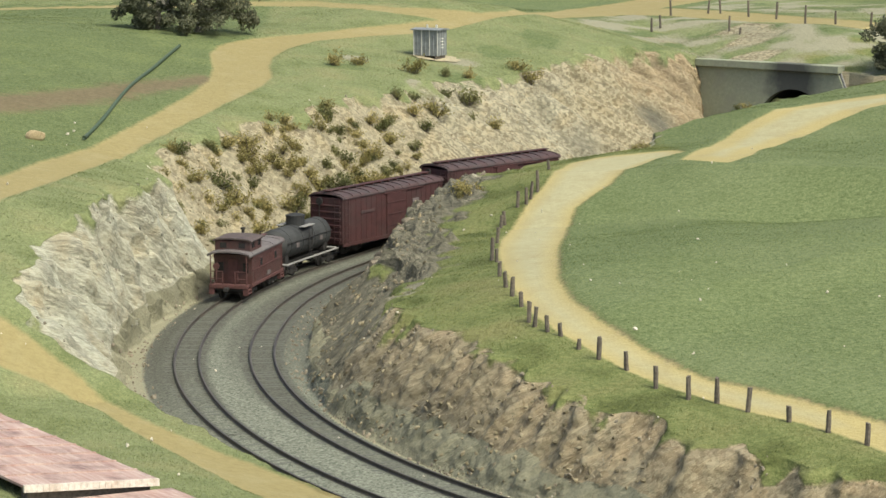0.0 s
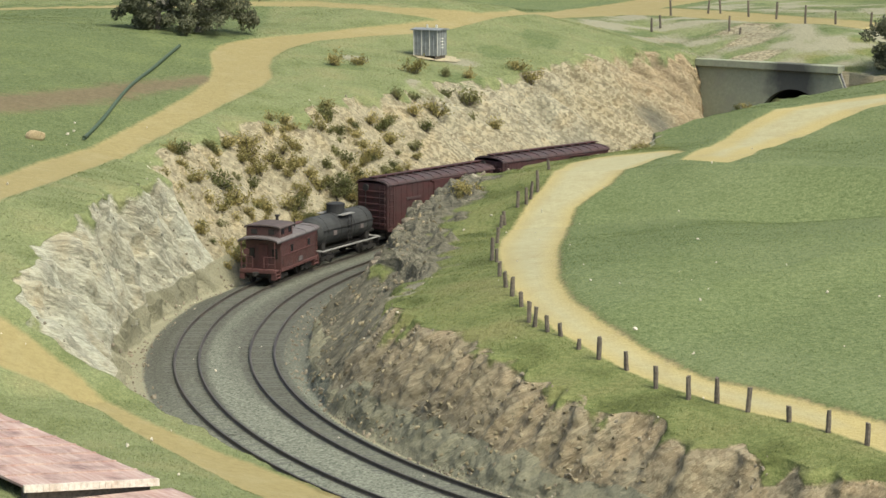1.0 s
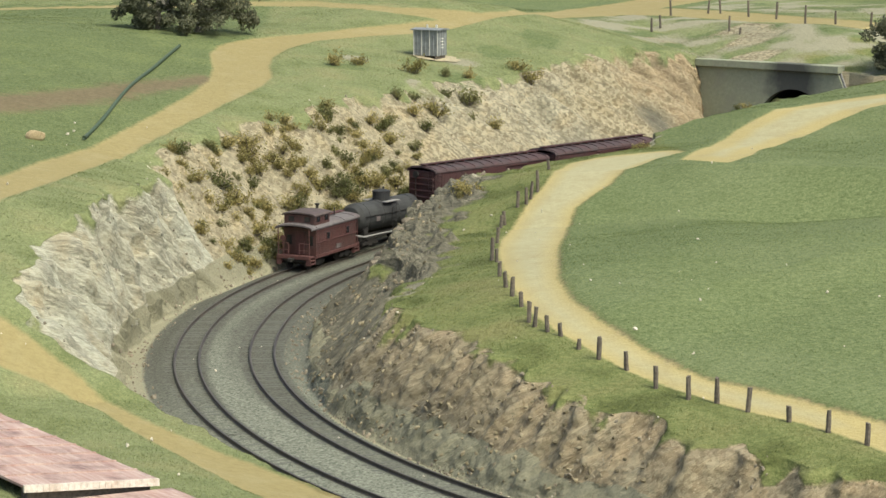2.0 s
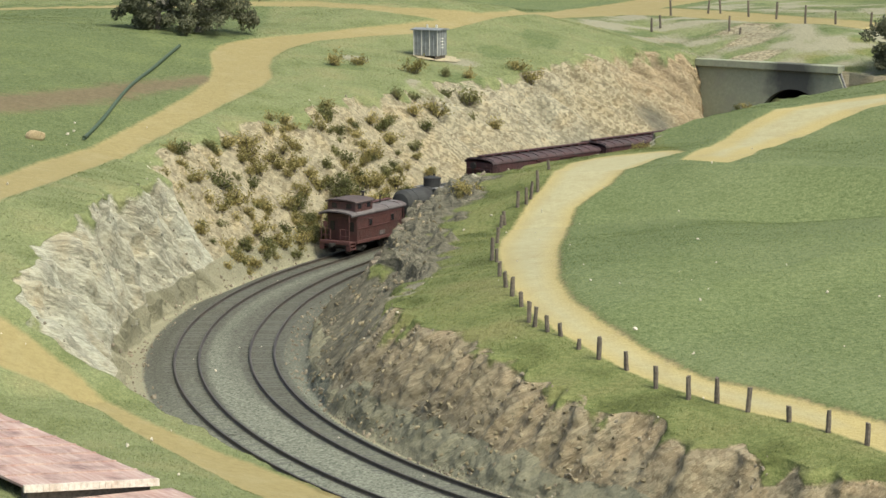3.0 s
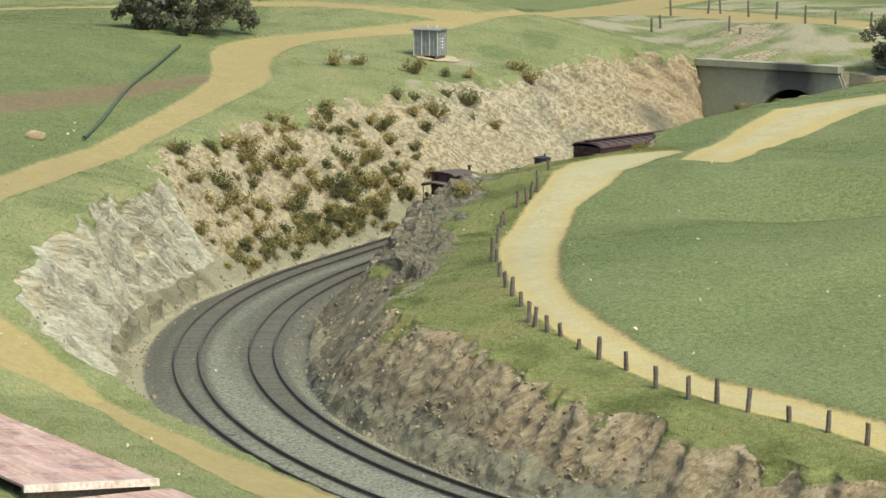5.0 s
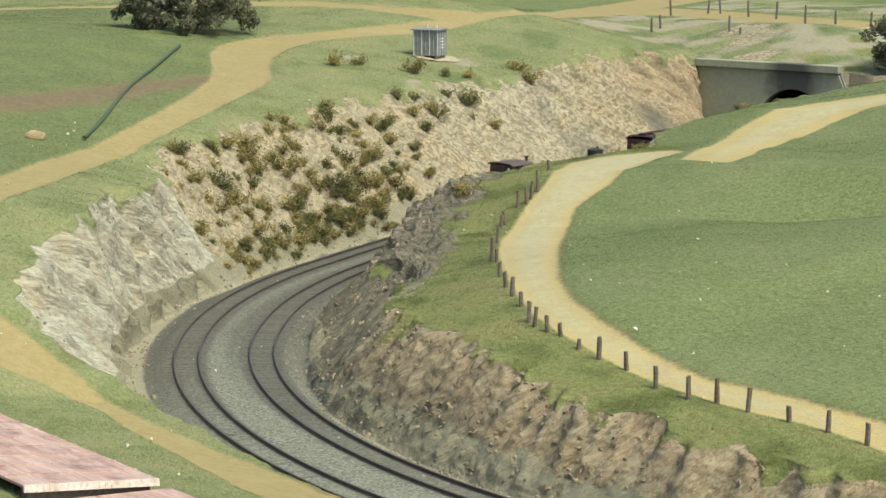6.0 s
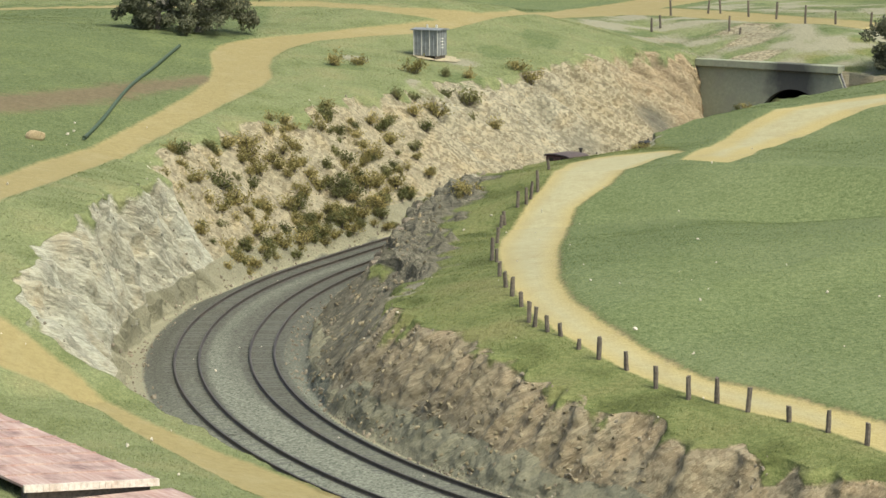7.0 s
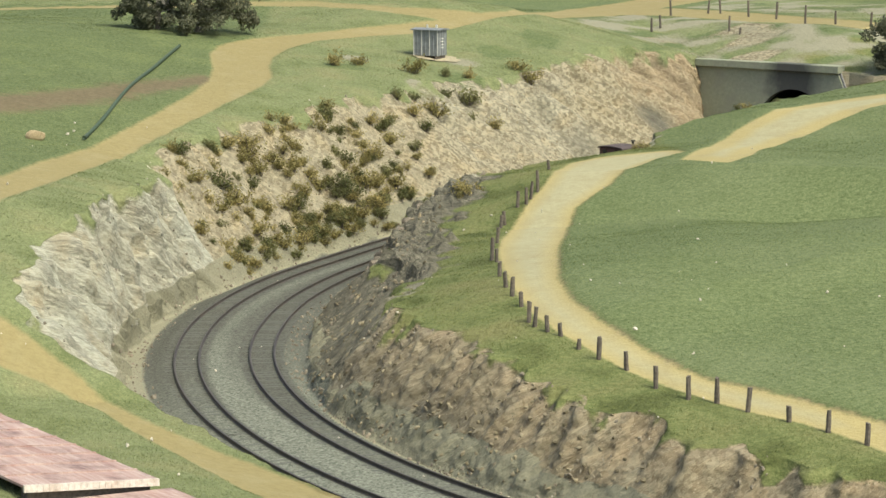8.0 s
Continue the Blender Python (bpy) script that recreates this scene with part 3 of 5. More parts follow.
def build_land():
    ss = np.concatenate([np.arange(-2.3006, -1.2, .0131), np.arange(-1.2, -1.05, .0028), np.arange(-1.05, -.20, .0014), np.arange(-.20, .668, .0024), [.6695, .6735], np.arange(.680, 1.0, .006), np.arange(1.0, 1.2, .012), np.geomspace(1.2, 6, 26)])
    of, ot, oz, nf, nt, nz = edges(ss)
    cols = []
    for k in range(len(ss)):
        cols.append(np.concatenate([stretch(-.715, nt[k] - .06, 115), stretch(nt[k] - .06, nt[k], 40), stretch(nt[k], nf[k], 84), stretch(nf[k], of[k], 34),
                                    stretch(of[k], ot[k], 84), stretch(ot[k], ot[k] + .45, 150), ot[k] + .45 + np.geomspace(.006, 7, 42)]))
    n = np.array(cols)
    s = np.repeat(ss[:, None], n.shape[1], 1)
    z, fo, fi = ground(s, n)
    x, y = plan(s, n)
    # relief of the rock faces: blocks and ribs that slant down the bank
    face_o = np.clip(np.minimum(fo, 1 - fo) * 9, 0, 1)
    face_i = np.clip(np.minimum(fi, 1 - fi) * 9, 0, 1)
    face = np.maximum(face_o, face_i)
    side = np.where(n > -0.03, 1.0, -1.0)
    dip = np.where(n > -.03, 1.05, np.interp(s, [-.78, -.56], [.9, -.7]))
    u = s + dip * z
    ridge = lambda a, b, c, k: 1 - np.abs(2 * vnoise(a, b, c, k) - 1)
    v = z - 0.55 * s * np.sign(dip)
    flat = n * 0

    def layers(f, a, b, c, size, long, seed, count=4, gain=.55):
        """Octaves of noise from one size down, drawn out along b."""
        return sum(gain ** k * (f(a / size * 1.9 ** k, b / (size * long) * 1.9 ** k, c / size * 1.9 ** k, seed + k) - .5) for k in range(count))

    big = vnoise(u / .034, v / .11 + 5, flat + 1, 1) - .5
    warp = .010 * layers(vnoise, s, z, n, .03, 1, 15, 2)
    strata = layers(ridge, u + warp, v, flat, .024, 5, 60)
    rubble = layers(ridge, s, z * 1.2, n, .016, 1, 70, gain=.62)
    grain = layers(vnoise, s, z, n, .006, 1, 80, 2)
    bushy = smooth((s + .29) / .03) * (1 - smooth((s - .12) / .1)) * (n > 0)
    bare = (n > 0) * (1 - smooth((s + .31) / .03))
    far_ribs = (n > 0) * smooth((s - .30) / .10)
    # rubble rather than bedrock
    loose = np.where(n < 0, .25 + .65 * smooth((-.62 - s) / .16), np.maximum(.6 * bushy, .85 * smooth((s - .02) / .12)))
    # leaning slabs of bedrock in the bare outer wall, each overhanging the next
    lean = (s + 1.15 * z) / .046 + 1.1 * vnoise(s / .06, z / .05, flat, 41)
    saw = lean - np.floor(lean)
    saw = np.where(saw < .82, saw / .82, (1 - saw) / .18)
    chip = smooth((vnoise(u / .010, v / .03, flat, 43) - .68) / .06)
    hard = 1 - loose
    w2 = .35 * (vnoise(s / .02, z / .02, flat, 90) - .5)
    plates = slabs(u / .021 + w2, v / .075 + w2, 91) + .55 * slabs(u / .0095 + w2, v / .034, 92)
    blocks = slabs(s / .014 + w2, z * 1.3 / .014, 94) + .6 * slabs(s / .0065, z * 1.3 / .0065 + w2, 95) + .35 * slabs(s / .0036, z * 1.3 / .0036, 96)
    push = big * .012 + hard * (np.where(n < 0, .0052, .0030) * plates + np.where(n < 0, .0060, .0012) * strata)
    push = push + loose * np.where(n < 0, .0013, .0016) * blocks + loose * np.where(n < 0, .0030, .0022) * rubble + loose * (n < 0) * .0045 * strata + .0010 * grain
    push = push + bare * ((saw - .5) * .0070 * (.4 + vnoise(s / .05, z / .03, flat, 42)) - .0045 * chip) + far_ribs * (.0045 * strata + .0030 * plates - .003 * chip)
    push[1:-1] = (push[:-2] + 2 * push[1:-1] + push[2:]) / 4
    push[:, 1:-1] = (push[:, :-2] + 2 * push[:, 1:-1] + push[:, 2:]) / 4
    push = push * face * (1 - .45 * bushy)
    tall = np.clip(np.where(n > 0, oz[:, None], nz[:, None]) / .06, .05, 1)
    n2 = n - side * push * 0.75 * tall
    z = z + push * 0.55 * tall
    # broken outcrop along the inner edge
    craggy = smooth((s + .60) / .10) * (.55 + .45 * smooth((s + .46) / .06)) * (1 - smooth((s + .09) / .07))
    crag = (.036 - np.maximum(nt[:, None] - n, 0)) / .012 + 2.6 * (vnoise(x / .017, y / .017, x * 0, 21) - .5)
    crag = np.where((n < -.085) & (fi >= .9) & (craggy > .01), crag - 2.5 * (1 - craggy), -2.0)
    lump = ridge(x / .015, y / .024, x * 0, 23)
    z = z + smooth(crag) * ((lump - .30) * .0080 + .0032 * (slabs(x / .011, y / .017, 97) + .5 * slabs(x / .005, y / .008, 98)) + .0030 * layers(ridge, x, y, x * 0, .009, 1.6, 24, 3))
    # turf and tracks
    turf = (1 - face) * ((fo > .999) | (fi > .999))
    x, y = plan(s, n2)
    road = np.maximum.reduce([region_field(x, y, p, .010) for p in (INNER_ROAD, FAR_ROAD, OUTER_ROAD, TOP_ROAD, NEAR_ROAD, BACK_ROAD)])
    z = z + turf * ((vnoise(x / .023, y / .023, x * 0, 8) - .5) * .0008 + (vnoise(x / .007, y / .007, x * 0, 88) - .5) * .0006) * (road < -.3)
    z = z - 0.0016 * smooth(road + .6) * turf
    golden = np.where(n < 0, .75 - .85 * np.maximum(road, 0) + 1.2 * smooth((x - .19) / .03), .35)
    soil = path_field(x, y, SOIL, .02)
    lip = [(a, b, .003) for a, b in FIELD_EDGE[:-2]]
    soil = np.maximum(soil, path_field(x, y, lip, .0035))
    # the sown fields: inside the inner road, and the far side of the outer road
    rx = np.interp(y, [p[1] for p in FIELD_EDGE], [p[0] for p in FIELD_EDGE])
    field_in = np.where((n < 0) & (y > 1.0) & (s < .60), np.clip((x - rx) / .02, -3, 3), -3)
    ox = np.interp(y, [1.4, 1.58, 1.789, 1.946, 2.085, 2.184, 2.3], [-.33, -.312, -.288, -.247, -.207, -.197, -.20])
    field_out = np.where((n > 0) & (y > 1.45), np.clip((ox - x) / .02, -3, 3) * np.where(y < 2.75, 1, -1), -3)
    lush = np.maximum(field_in, field_out)
    for px, py, rx, ry in ((.108, 2.559, .030, .050), (.059, 2.483, .026, .045), (.304, 2.755, .030, .05), (.240, 2.60, .020, .03), (.02, 2.33, .03, .03), (-.10, 2.30, .03, .02)):
        lush = np.maximum(lush, 1.2 - 1.5 * np.hypot((x - px) / rx, (y - py) / ry) + .8 * (vnoise(x / .012, y / .02, x * 0, 57) - .5))
    lush = np.where((s > S_PORTAL) & (s < 1.1) & (n > -.2) & (n < .3), 4.0 * (vnoise(x / .05, y / .03, x * 0, 26) - .5), lush)
    rock = np.where((fo > .001) & (fo < .999), np.minimum(fo * 8, (1 - fo) * 7 + 1.8 * (vnoise(x / .018, y / .018, x * 0, 53) - .5) + 1.0 * (vnoise(x / .007, y / .007, x * 0, 54) - .5)) - .2, np.where((fi > .001) & (fi < .999), np.minimum(fi * 8, (1 - fi) * 5 + 2.6 * (vnoise(x / .016, y / .016, x * 0, 51) - .5) + 1.2 * (vnoise(x / .006, y / .006, x * 0, 52) - .5)) - .25, -2.0))
    rock = np.where((s < -.76) & (n > 0), -2.0, rock)
    rock = np.where(s > S_PORTAL + .003, -2.0, rock)
    rock = np.maximum(rock, crag)
    rock = np.where((s > .668) & (s < .676) & (n < -.05), 2.0, rock)
    # dry cut over the tunnel
    rock = np.maximum(rock, np.where((s > S_PORTAL) & (s < .80) & (n > .02) & (n < .2), 1.4 * wave(x, y, 31, .12) - .3, -2.0))
    warm = np.where(n > 0, np.clip((s - .28) / .12, -2, 1.2) - .2, np.where(s < -.8, np.clip((-.86 - s) / .12, 0, .6), -.05))
    warm = np.where((n > 0) & (s > .12), -.15 + 1.3 * smooth((s - .34) / .16) + 2.4 * (vnoise(s / .07, z / .06, flat, 47) - .5), warm)
    warm = np.where((n > 0) & (bushy > .5), .35, warm)
    warm = warm + (n < 0) * smooth((-.66 - s) / .12) * (1.0 + 2.2 * (vnoise(u / .03, v / .05, flat, 49) - .4))
    warm = warm + bare * 1.5 * smooth((vnoise(u / .035, v / .05, n * 0, 44) - .52) / .15)
    warm = np.where((s > .668) & (n < -.05), 1.0, warm)
    # shade of the inner bank's foot and sunless side, painted as darker rock
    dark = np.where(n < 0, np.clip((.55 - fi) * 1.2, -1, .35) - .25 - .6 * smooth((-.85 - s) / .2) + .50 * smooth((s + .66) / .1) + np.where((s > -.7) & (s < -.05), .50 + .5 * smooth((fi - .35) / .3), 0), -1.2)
    dark = np.where((n > 0) & (s > .1), -1.1 + 1.9 * np.exp(-((s - .52) / .035) ** 2 - ((z - .055) / .022) ** 2) + 1.0 * np.exp(-((s - .36) / .03) ** 2 - ((z - .045) / .02) ** 2) + .8 * (vnoise(s / .03, z / .03, flat, 48) - .5), dark)
    # strips along the rails: oily stain and the rails' shadow, both as colour
    bed_dark = np.full(s.shape, -1.0)
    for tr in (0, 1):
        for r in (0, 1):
            bed_dark = np.maximum(bed_dark, 1 - np.abs(n - drift(s) + tr * gap(s) + r * GAUGE) / .0036)
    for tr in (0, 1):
        bed_dark = np.maximum(bed_dark, np.where(np.abs(n - drift(s) + tr * gap(s) + GAUGE / 2) < GAUGE / 2, -.10 + .55 * tr, -1))
    # a darker strip outside the outer rail
    bed_dark = np.maximum(bed_dark, np.where((n > .003) & (n < .022), .0, -1))
    # darker further up the line, most on the inner side
    bed_dark = bed_dark + np.interp(s, [-.95, -.80, -.60, -.45], [-.45, -.25, .45, .90])
    bed_dark = bed_dark + .45 * smooth((-.030 - n) / .006) * smooth((s + .78) / .1)
    ballast = np.clip(np.minimum((.021 - .008 * smooth((s + .34) / .08) - n) / .006, (n + .0735 + .0180 * smooth((s + .76) / .1)) / .005), -3, 3)
    ballast = np.where(s > .655, -3, ballast)
    ballast = np.where((fo > .25) | (fi > .2), -3, ballast)
    scree = np.where((fo < .18) & (fi < .16 + .16 * smooth((-.70 - s) / .08) + .12 * (vnoise(s / .012, flat, flat, 58) - .5)) & (s < .655), 2.0, -2.0)
    sandy = np.where((s > S_PORTAL) & (s < 1.1) & (n > -.2) & (n < .32), 1.8 * (vnoise(x / .03, y / .02, x * 0, 22) - .50) - 3 * (road > -.4), -2)
    scree = np.where((n < -.07) & (fi > .001) & (s > -.74), np.minimum(scree, .3), scree)
    scree = np.maximum(scree, sandy)
    for px, py, rx, ry in ((-.092, 2.362, .022, .030), (-.030, 2.272, .012, .022), (.020, 2.415, .030, .030)):
        scree = np.maximum(scree, 1.0 - 1.6 * np.hypot((x - px) / rx, (y - py) / ry))
    verts = np.stack([x, y, z], -1).reshape(-1, 3)
    idx = np.arange(s.size).reshape(s.shape)
    faces = np.stack([idx[:-1, :-1], idx[:-1, 1:], idx[1:, 1:], idx[1:, :-1]], -1)
    # the bore of the tunnel stays open
    step = int(np.searchsorted(ss, S_PORTAL + .001)) - 1
    shut = np.ones(faces.shape[:2], bool)
    shut[step] = (n[step, :-1] < -.056) | (n[step, 1:] > .036)
    faces = faces[shut]
    me = quick_mesh("ground", verts, faces, GROUND)
    crisp = ((rock > -.1) & ((face > .05) | (crag > 0))).ravel()[faces].mean(1) < .5
    soft_wall = ((n < -.07) & (s < -.60) & (fi < .99)).ravel()[faces].mean(1) > .5
    me.polygons.foreach_set("use_smooth", crisp | soft_wall)
    for name, v in (("road", road), ("golden", golden), ("loose", loose * 2.4 - 1.1), ("rusty", np.where(n > 0, np.where(s < .672, np.minimum((s - .50) / .10, 1.0) - .45, -.9), np.where((s < -.70) & (fi > .3), .12, -.85))), ("dusty", np.where(n > 0, 1.2, -2.0)), ("lush", lush), ("soil", soil), ("rock", rock), ("warm", warm), ("dark", dark), ("bed_dark", bed_dark),
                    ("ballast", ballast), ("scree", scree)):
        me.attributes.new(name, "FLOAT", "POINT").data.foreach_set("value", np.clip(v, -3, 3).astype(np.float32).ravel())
    uv = np.stack([u, z * 0.9 + n * 0.15], -1).reshape(-1, 2)[faces.ravel()]
    me.uv_layers.new(name="bank").data.foreach_set("uv", uv.astype(np.float32).ravel())
    # plain far land behind the hill, off to the side
    fs, fn = np.meshgrid(np.concatenate([[0], np.geomspace(.1, 6, 24)]), np.concatenate([-np.geomspace(.715, 8, 26)]), indexing="ij")
    fz = ground(fs, fn, False)[0]
    fx, fy = plan(fs, fn)
    fi_ = np.arange(fs.size).reshape(fs.shape)
    ff = np.stack([fi_[:-1, :-1], fi_[1:, :-1], fi_[1:, 1:], fi_[:-1, 1:]], -1).reshape(-1, 4)
    far = mesh_of("ground_far", np.stack([fx, fy, fz], -1).reshape(-1, 3).tolist(), ff.tolist(), GROUND)
    for name, v in (("road", -3), ("golden", -1), ("lush", 2), ("soil", -3), ("rock", -3), ("warm", -2), ("dark", -2), ("bed_dark", -1), ("ballast", -3), ("scree", -3), ("loose", -2), ("dusty", -2), ("rusty", -2)):
        far.attributes.new(name, "FLOAT", "POINT").data.foreach_set("value", np.full(fs.size, v, np.float32))
    far.uv_layers.new(name="bank")
    join_bm = bmesh.new()
    join_bm.from_mesh(me)
    join_bm.from_mesh(far)
    join_bm.to_mesh(me)
    join_bm.free()
    bpy.data.meshes.remove(far)
    tagged(new("ground", me), "model railway land of grass, dirt roads and rocky cutting", kind="structure")
    bald = np.maximum.reduce([road, soil - .2, np.where(scree > .25, 1.0, -3.0)])
    return x, y, z, s, n2, bald, rock, fo, fi, lush


LAND = build_land()


def height(x, y):
    s, n = station(x, y)
    return float(ground(s, n)[0])


# ---- the line ----
def build_rails():
    whole = np.concatenate([np.arange(-2.2, .02, .008), np.arange(.02, .90, .02)])
    outline = [(-.0009, -.0024), (-.0009, -.0021), (-.0003, -.0018), (-.0003, -.0007), (-.0006, -.0004), (-.0006, 0), (.0006, 0), (.0006, -.0004),
               (.0003, -.0007), (.0003, -.0018), (.0009, -.0021), (.0009, -.0024)]
    k = len(outline)
    for tr in (0, 1):
        a = whole[whole < .25] if tr else whole
        m = len(a)
        for r in (0, 1):
            base = drift(a) - tr * gap(a) - r * GAUGE
            vv = np.concatenate([np.stack([*plan(a, base + dn), grade(a) + dz], -1) for dn, dz in outline])
            ff = [(c * m + i, c * m + i + 1, ((c + 1) % k) * m + i + 1, ((c + 1) % k) * m + i) for c in range(k) for i in range(m - 1)]
            tagged(new("rail", mesh_of("rail", vv.tolist(), ff, STEEL, False)), "dark weathered steel rail on gravel ballast", kind="structure")


def build_ties():
    vv, ff = [], []
    rng = random.Random(5)
    for tr in (0, 1):
        for s in np.arange(-2.2, .05 if tr else .66, .0068):
            mid = float(drift(s)) - tr * float(gap(s)) - GAUGE / 2
            x, y = plan(s, mid)
            h = heading(s) + rng.uniform(-.02, .02)
            c, d = math.cos(h), math.sin(h)
            z1 = float(grade(s)) - .0022 - rng.uniform(0, .0003)
            o = len(vv)
            for dz in (z1 - .002, z1):
                for lx, ly in ((-.0014, -.0145), (.0014, -.0145), (.0014, .0145), (-.0014, .0145)):
                    vv.append((float(x) + lx * c - ly * d, float(y) + lx * d + ly * c, dz))
            ff += [(o + 4, o + 5, o + 6, o + 7)] + [(o + i, o + (i + 1) % 4, o + 4 + (i + 1) % 4, o + 4 + i) for i in range(4)]
    tagged(new("railway_ties", mesh_of("railway_ties", vv, ff, TIE, False)), "weathered timber ties sunk in grey ballast", "ties", kind="stuff")


build_rails()
build_ties()


# ---- tunnel portal ----
def build_portal():
    thing = new("tunnel_portal")
    x, y = plan(S_PORTAL, -.010)
    thing.matrix_world = Matrix.Translation((float(x), float(y), 0)) @ Matrix.Rotation(heading(S_PORTAL) - math.pi / 2, 4, "Z")
    # local x runs inwards (away from the outer bank), y along the line, z up
    rad, spring, top, left, right = .045, .040, .105, -.128, .056
    xs = [left] + [-rad * math.cos(math.pi * k / 24) for k in range(25)] + [right, right + .012]
    lo = [-.006] + [spring + rad * math.sin(math.pi * k / 24) for k in range(25)] + [-.006, -.006]
    hi = [top] * 27 + [.080]
    bm = bmesh.new()

    def ring(yy):
        return [(bm.verts.new((a, yy, b)), bm.verts.new((a, yy, c))) for a, b, c in zip(xs, lo, hi)]
    f, g = ring(0), ring(.010)
    base_f = [bm.verts.new((-rad, 0, -.006)), bm.verts.new((rad, 0, -.006))]
    base_g = [bm.verts.new((-rad, .010, -.006)), bm.verts.new((rad, .010, -.006))]
    for i in range(len(xs) - 1):
        if i == 0:
            bm.faces.new((f[0][0], base_f[0], f[1][0], f[1][1], f[0][1]))
            bm.faces.new((g[0][1], g[1][1], g[1][0], base_g[0], g[0][0]))
        elif i == 25:
            bm.faces.new((base_f[1], f[26][0], f[26][1], f[25][1], f[25][0]))
            bm.faces.new((g[25][0], g[25][1], g[26][1], g[26][0], base_g[1]))
        else:
            bm.faces.new((f[i][0], f[i + 1][0], f[i + 1][1], f[i][1]))
            bm.faces.new((g[i][1], g[i + 1][1], g[i + 1][0], g[i][0]))
            if i < 25:
                bm.faces.new((f[i][0], g[i][0], g[i + 1][0], f[i + 1][0]))
        bm.faces.new((f[i][1], f[i + 1][1], g[i + 1][1], g[i][1]))
    bm.faces.new((base_f[0], base_g[0], g[1][0], f[1][0]))
    bm.faces.new((f[25][0], g[25][0], base_g[1], base_f[1]))
    bm.faces.new((f[27][0], g[27][0], g[27][1], f[27][1]))
    bm.faces.new((f[0][1], g[0][1], g[0][0], f[0][0]))
    bmesh.ops.recalc_face_normals(bm, faces=bm.faces[:])
    part("headwall", bm, CONC, thing)
    part("parapet", block(right - left + .006, .016, .0085, ((left + right) / 2, .003, top + .0005), .0006), CONC, thing)
    # pale edge of the sloping wing
    w = rod((right + .0005, .004, .107), (right + .0135, .004, .078), .0024, 6)
    part("wing_coping", w, WALKWAY, thing, "pale sloping concrete coping")
    lining = bmesh.new()
    prev = None
    for k in range(19):
        a = math.pi * k / 18
        cur = [lining.verts.new((-(rad + .002) * math.cos(a), yy, spring + (rad + .002) * math.sin(a))) for yy in (.0105, .9)]
        if prev:
            lining.faces.new((prev[0], cur[0], cur[1], prev[1]))
        prev = cur
    for sx in (-1, 1):
        q = [lining.verts.new((sx * (rad + .002), yy, zz)) for yy, zz in ((.0105, -.006), (.9, -.006), (.9, spring), (.0105, spring))]
        lining.faces.new(q)
    q = [lining.verts.new((xx, .9, zz)) for xx, zz in ((-rad, -.006), (rad, -.006), (rad, .09), (-rad, .09))]
    lining.faces.new(q)
    part("tunnel_lining", lining, UNDER, thing, "near-black tunnel lining")
    tagged(thing, "grey-green concrete tunnel portal stained by soot over the arch", "tunnel portal")


build_portal()


# ---- rolling stock ----
def truck(thing, x):
    t = new("truck")
    t.parent = thing
    t.location = (x, 0, 0)
    for sy in (-1, 1):
        bm = block(.021, .0016, .0030, (0, sy * .0120, .0042), .0004)
        block(.006, .0022, .0050, (0, sy * .0121, .0030), .0004, bm)
        for ax in (-1, 1):
            block(.004, .0024, .0036, (ax * .0092, sy * .0120, .0035), .0005, bm)
        part("side_frame", bm, UNDER, t)
    part("bolster", block(.005, .022, .003, (0, 0, .0066)), UNDER, t)
    for ax in (-1, 1):
        bm = rod((ax * .0092, -.0090, .0050), (ax * .0092, .0090, .0050), .0010)
        for sy in (-1, 1):
            rod((ax * .0092, sy * .0074, .0050), (ax * .0092, sy * .0096, .0050), .0048, 20, bm=bm)
        part("wheelset", bm, UNDER, t)


def coupler(thing, x, d):
    bm = block(.006, .0022, .0022, (x + d * .003, 0, .0082), .0003)
    block(.003, .0034, .0034, (x + d * .0058, 0, .0076), .0006, bm)
    part("coupler", bm, UNDER, thing)


def ladder(thing, x, y, z0, z1, along_x, mat):
    bm = bmesh.new()
    dx, dy = (.0028, 0) if along_x else (0, .0028)
    for sg in (-1, 1):
        rod((x + sg * dx, y + sg * dy, z0), (x + sg * dx, y + sg * dy, z1), .00028, 6, bm=bm)
    k = 7
    for i in range(k):
        z = z0 + (z1 - z0) * (i + .5) / k
        rod((x - dx, y - dy, z), (x + dx, y + dy, z), .00025, 6, bm=bm)
    part("ladder", bm, mat, thing)


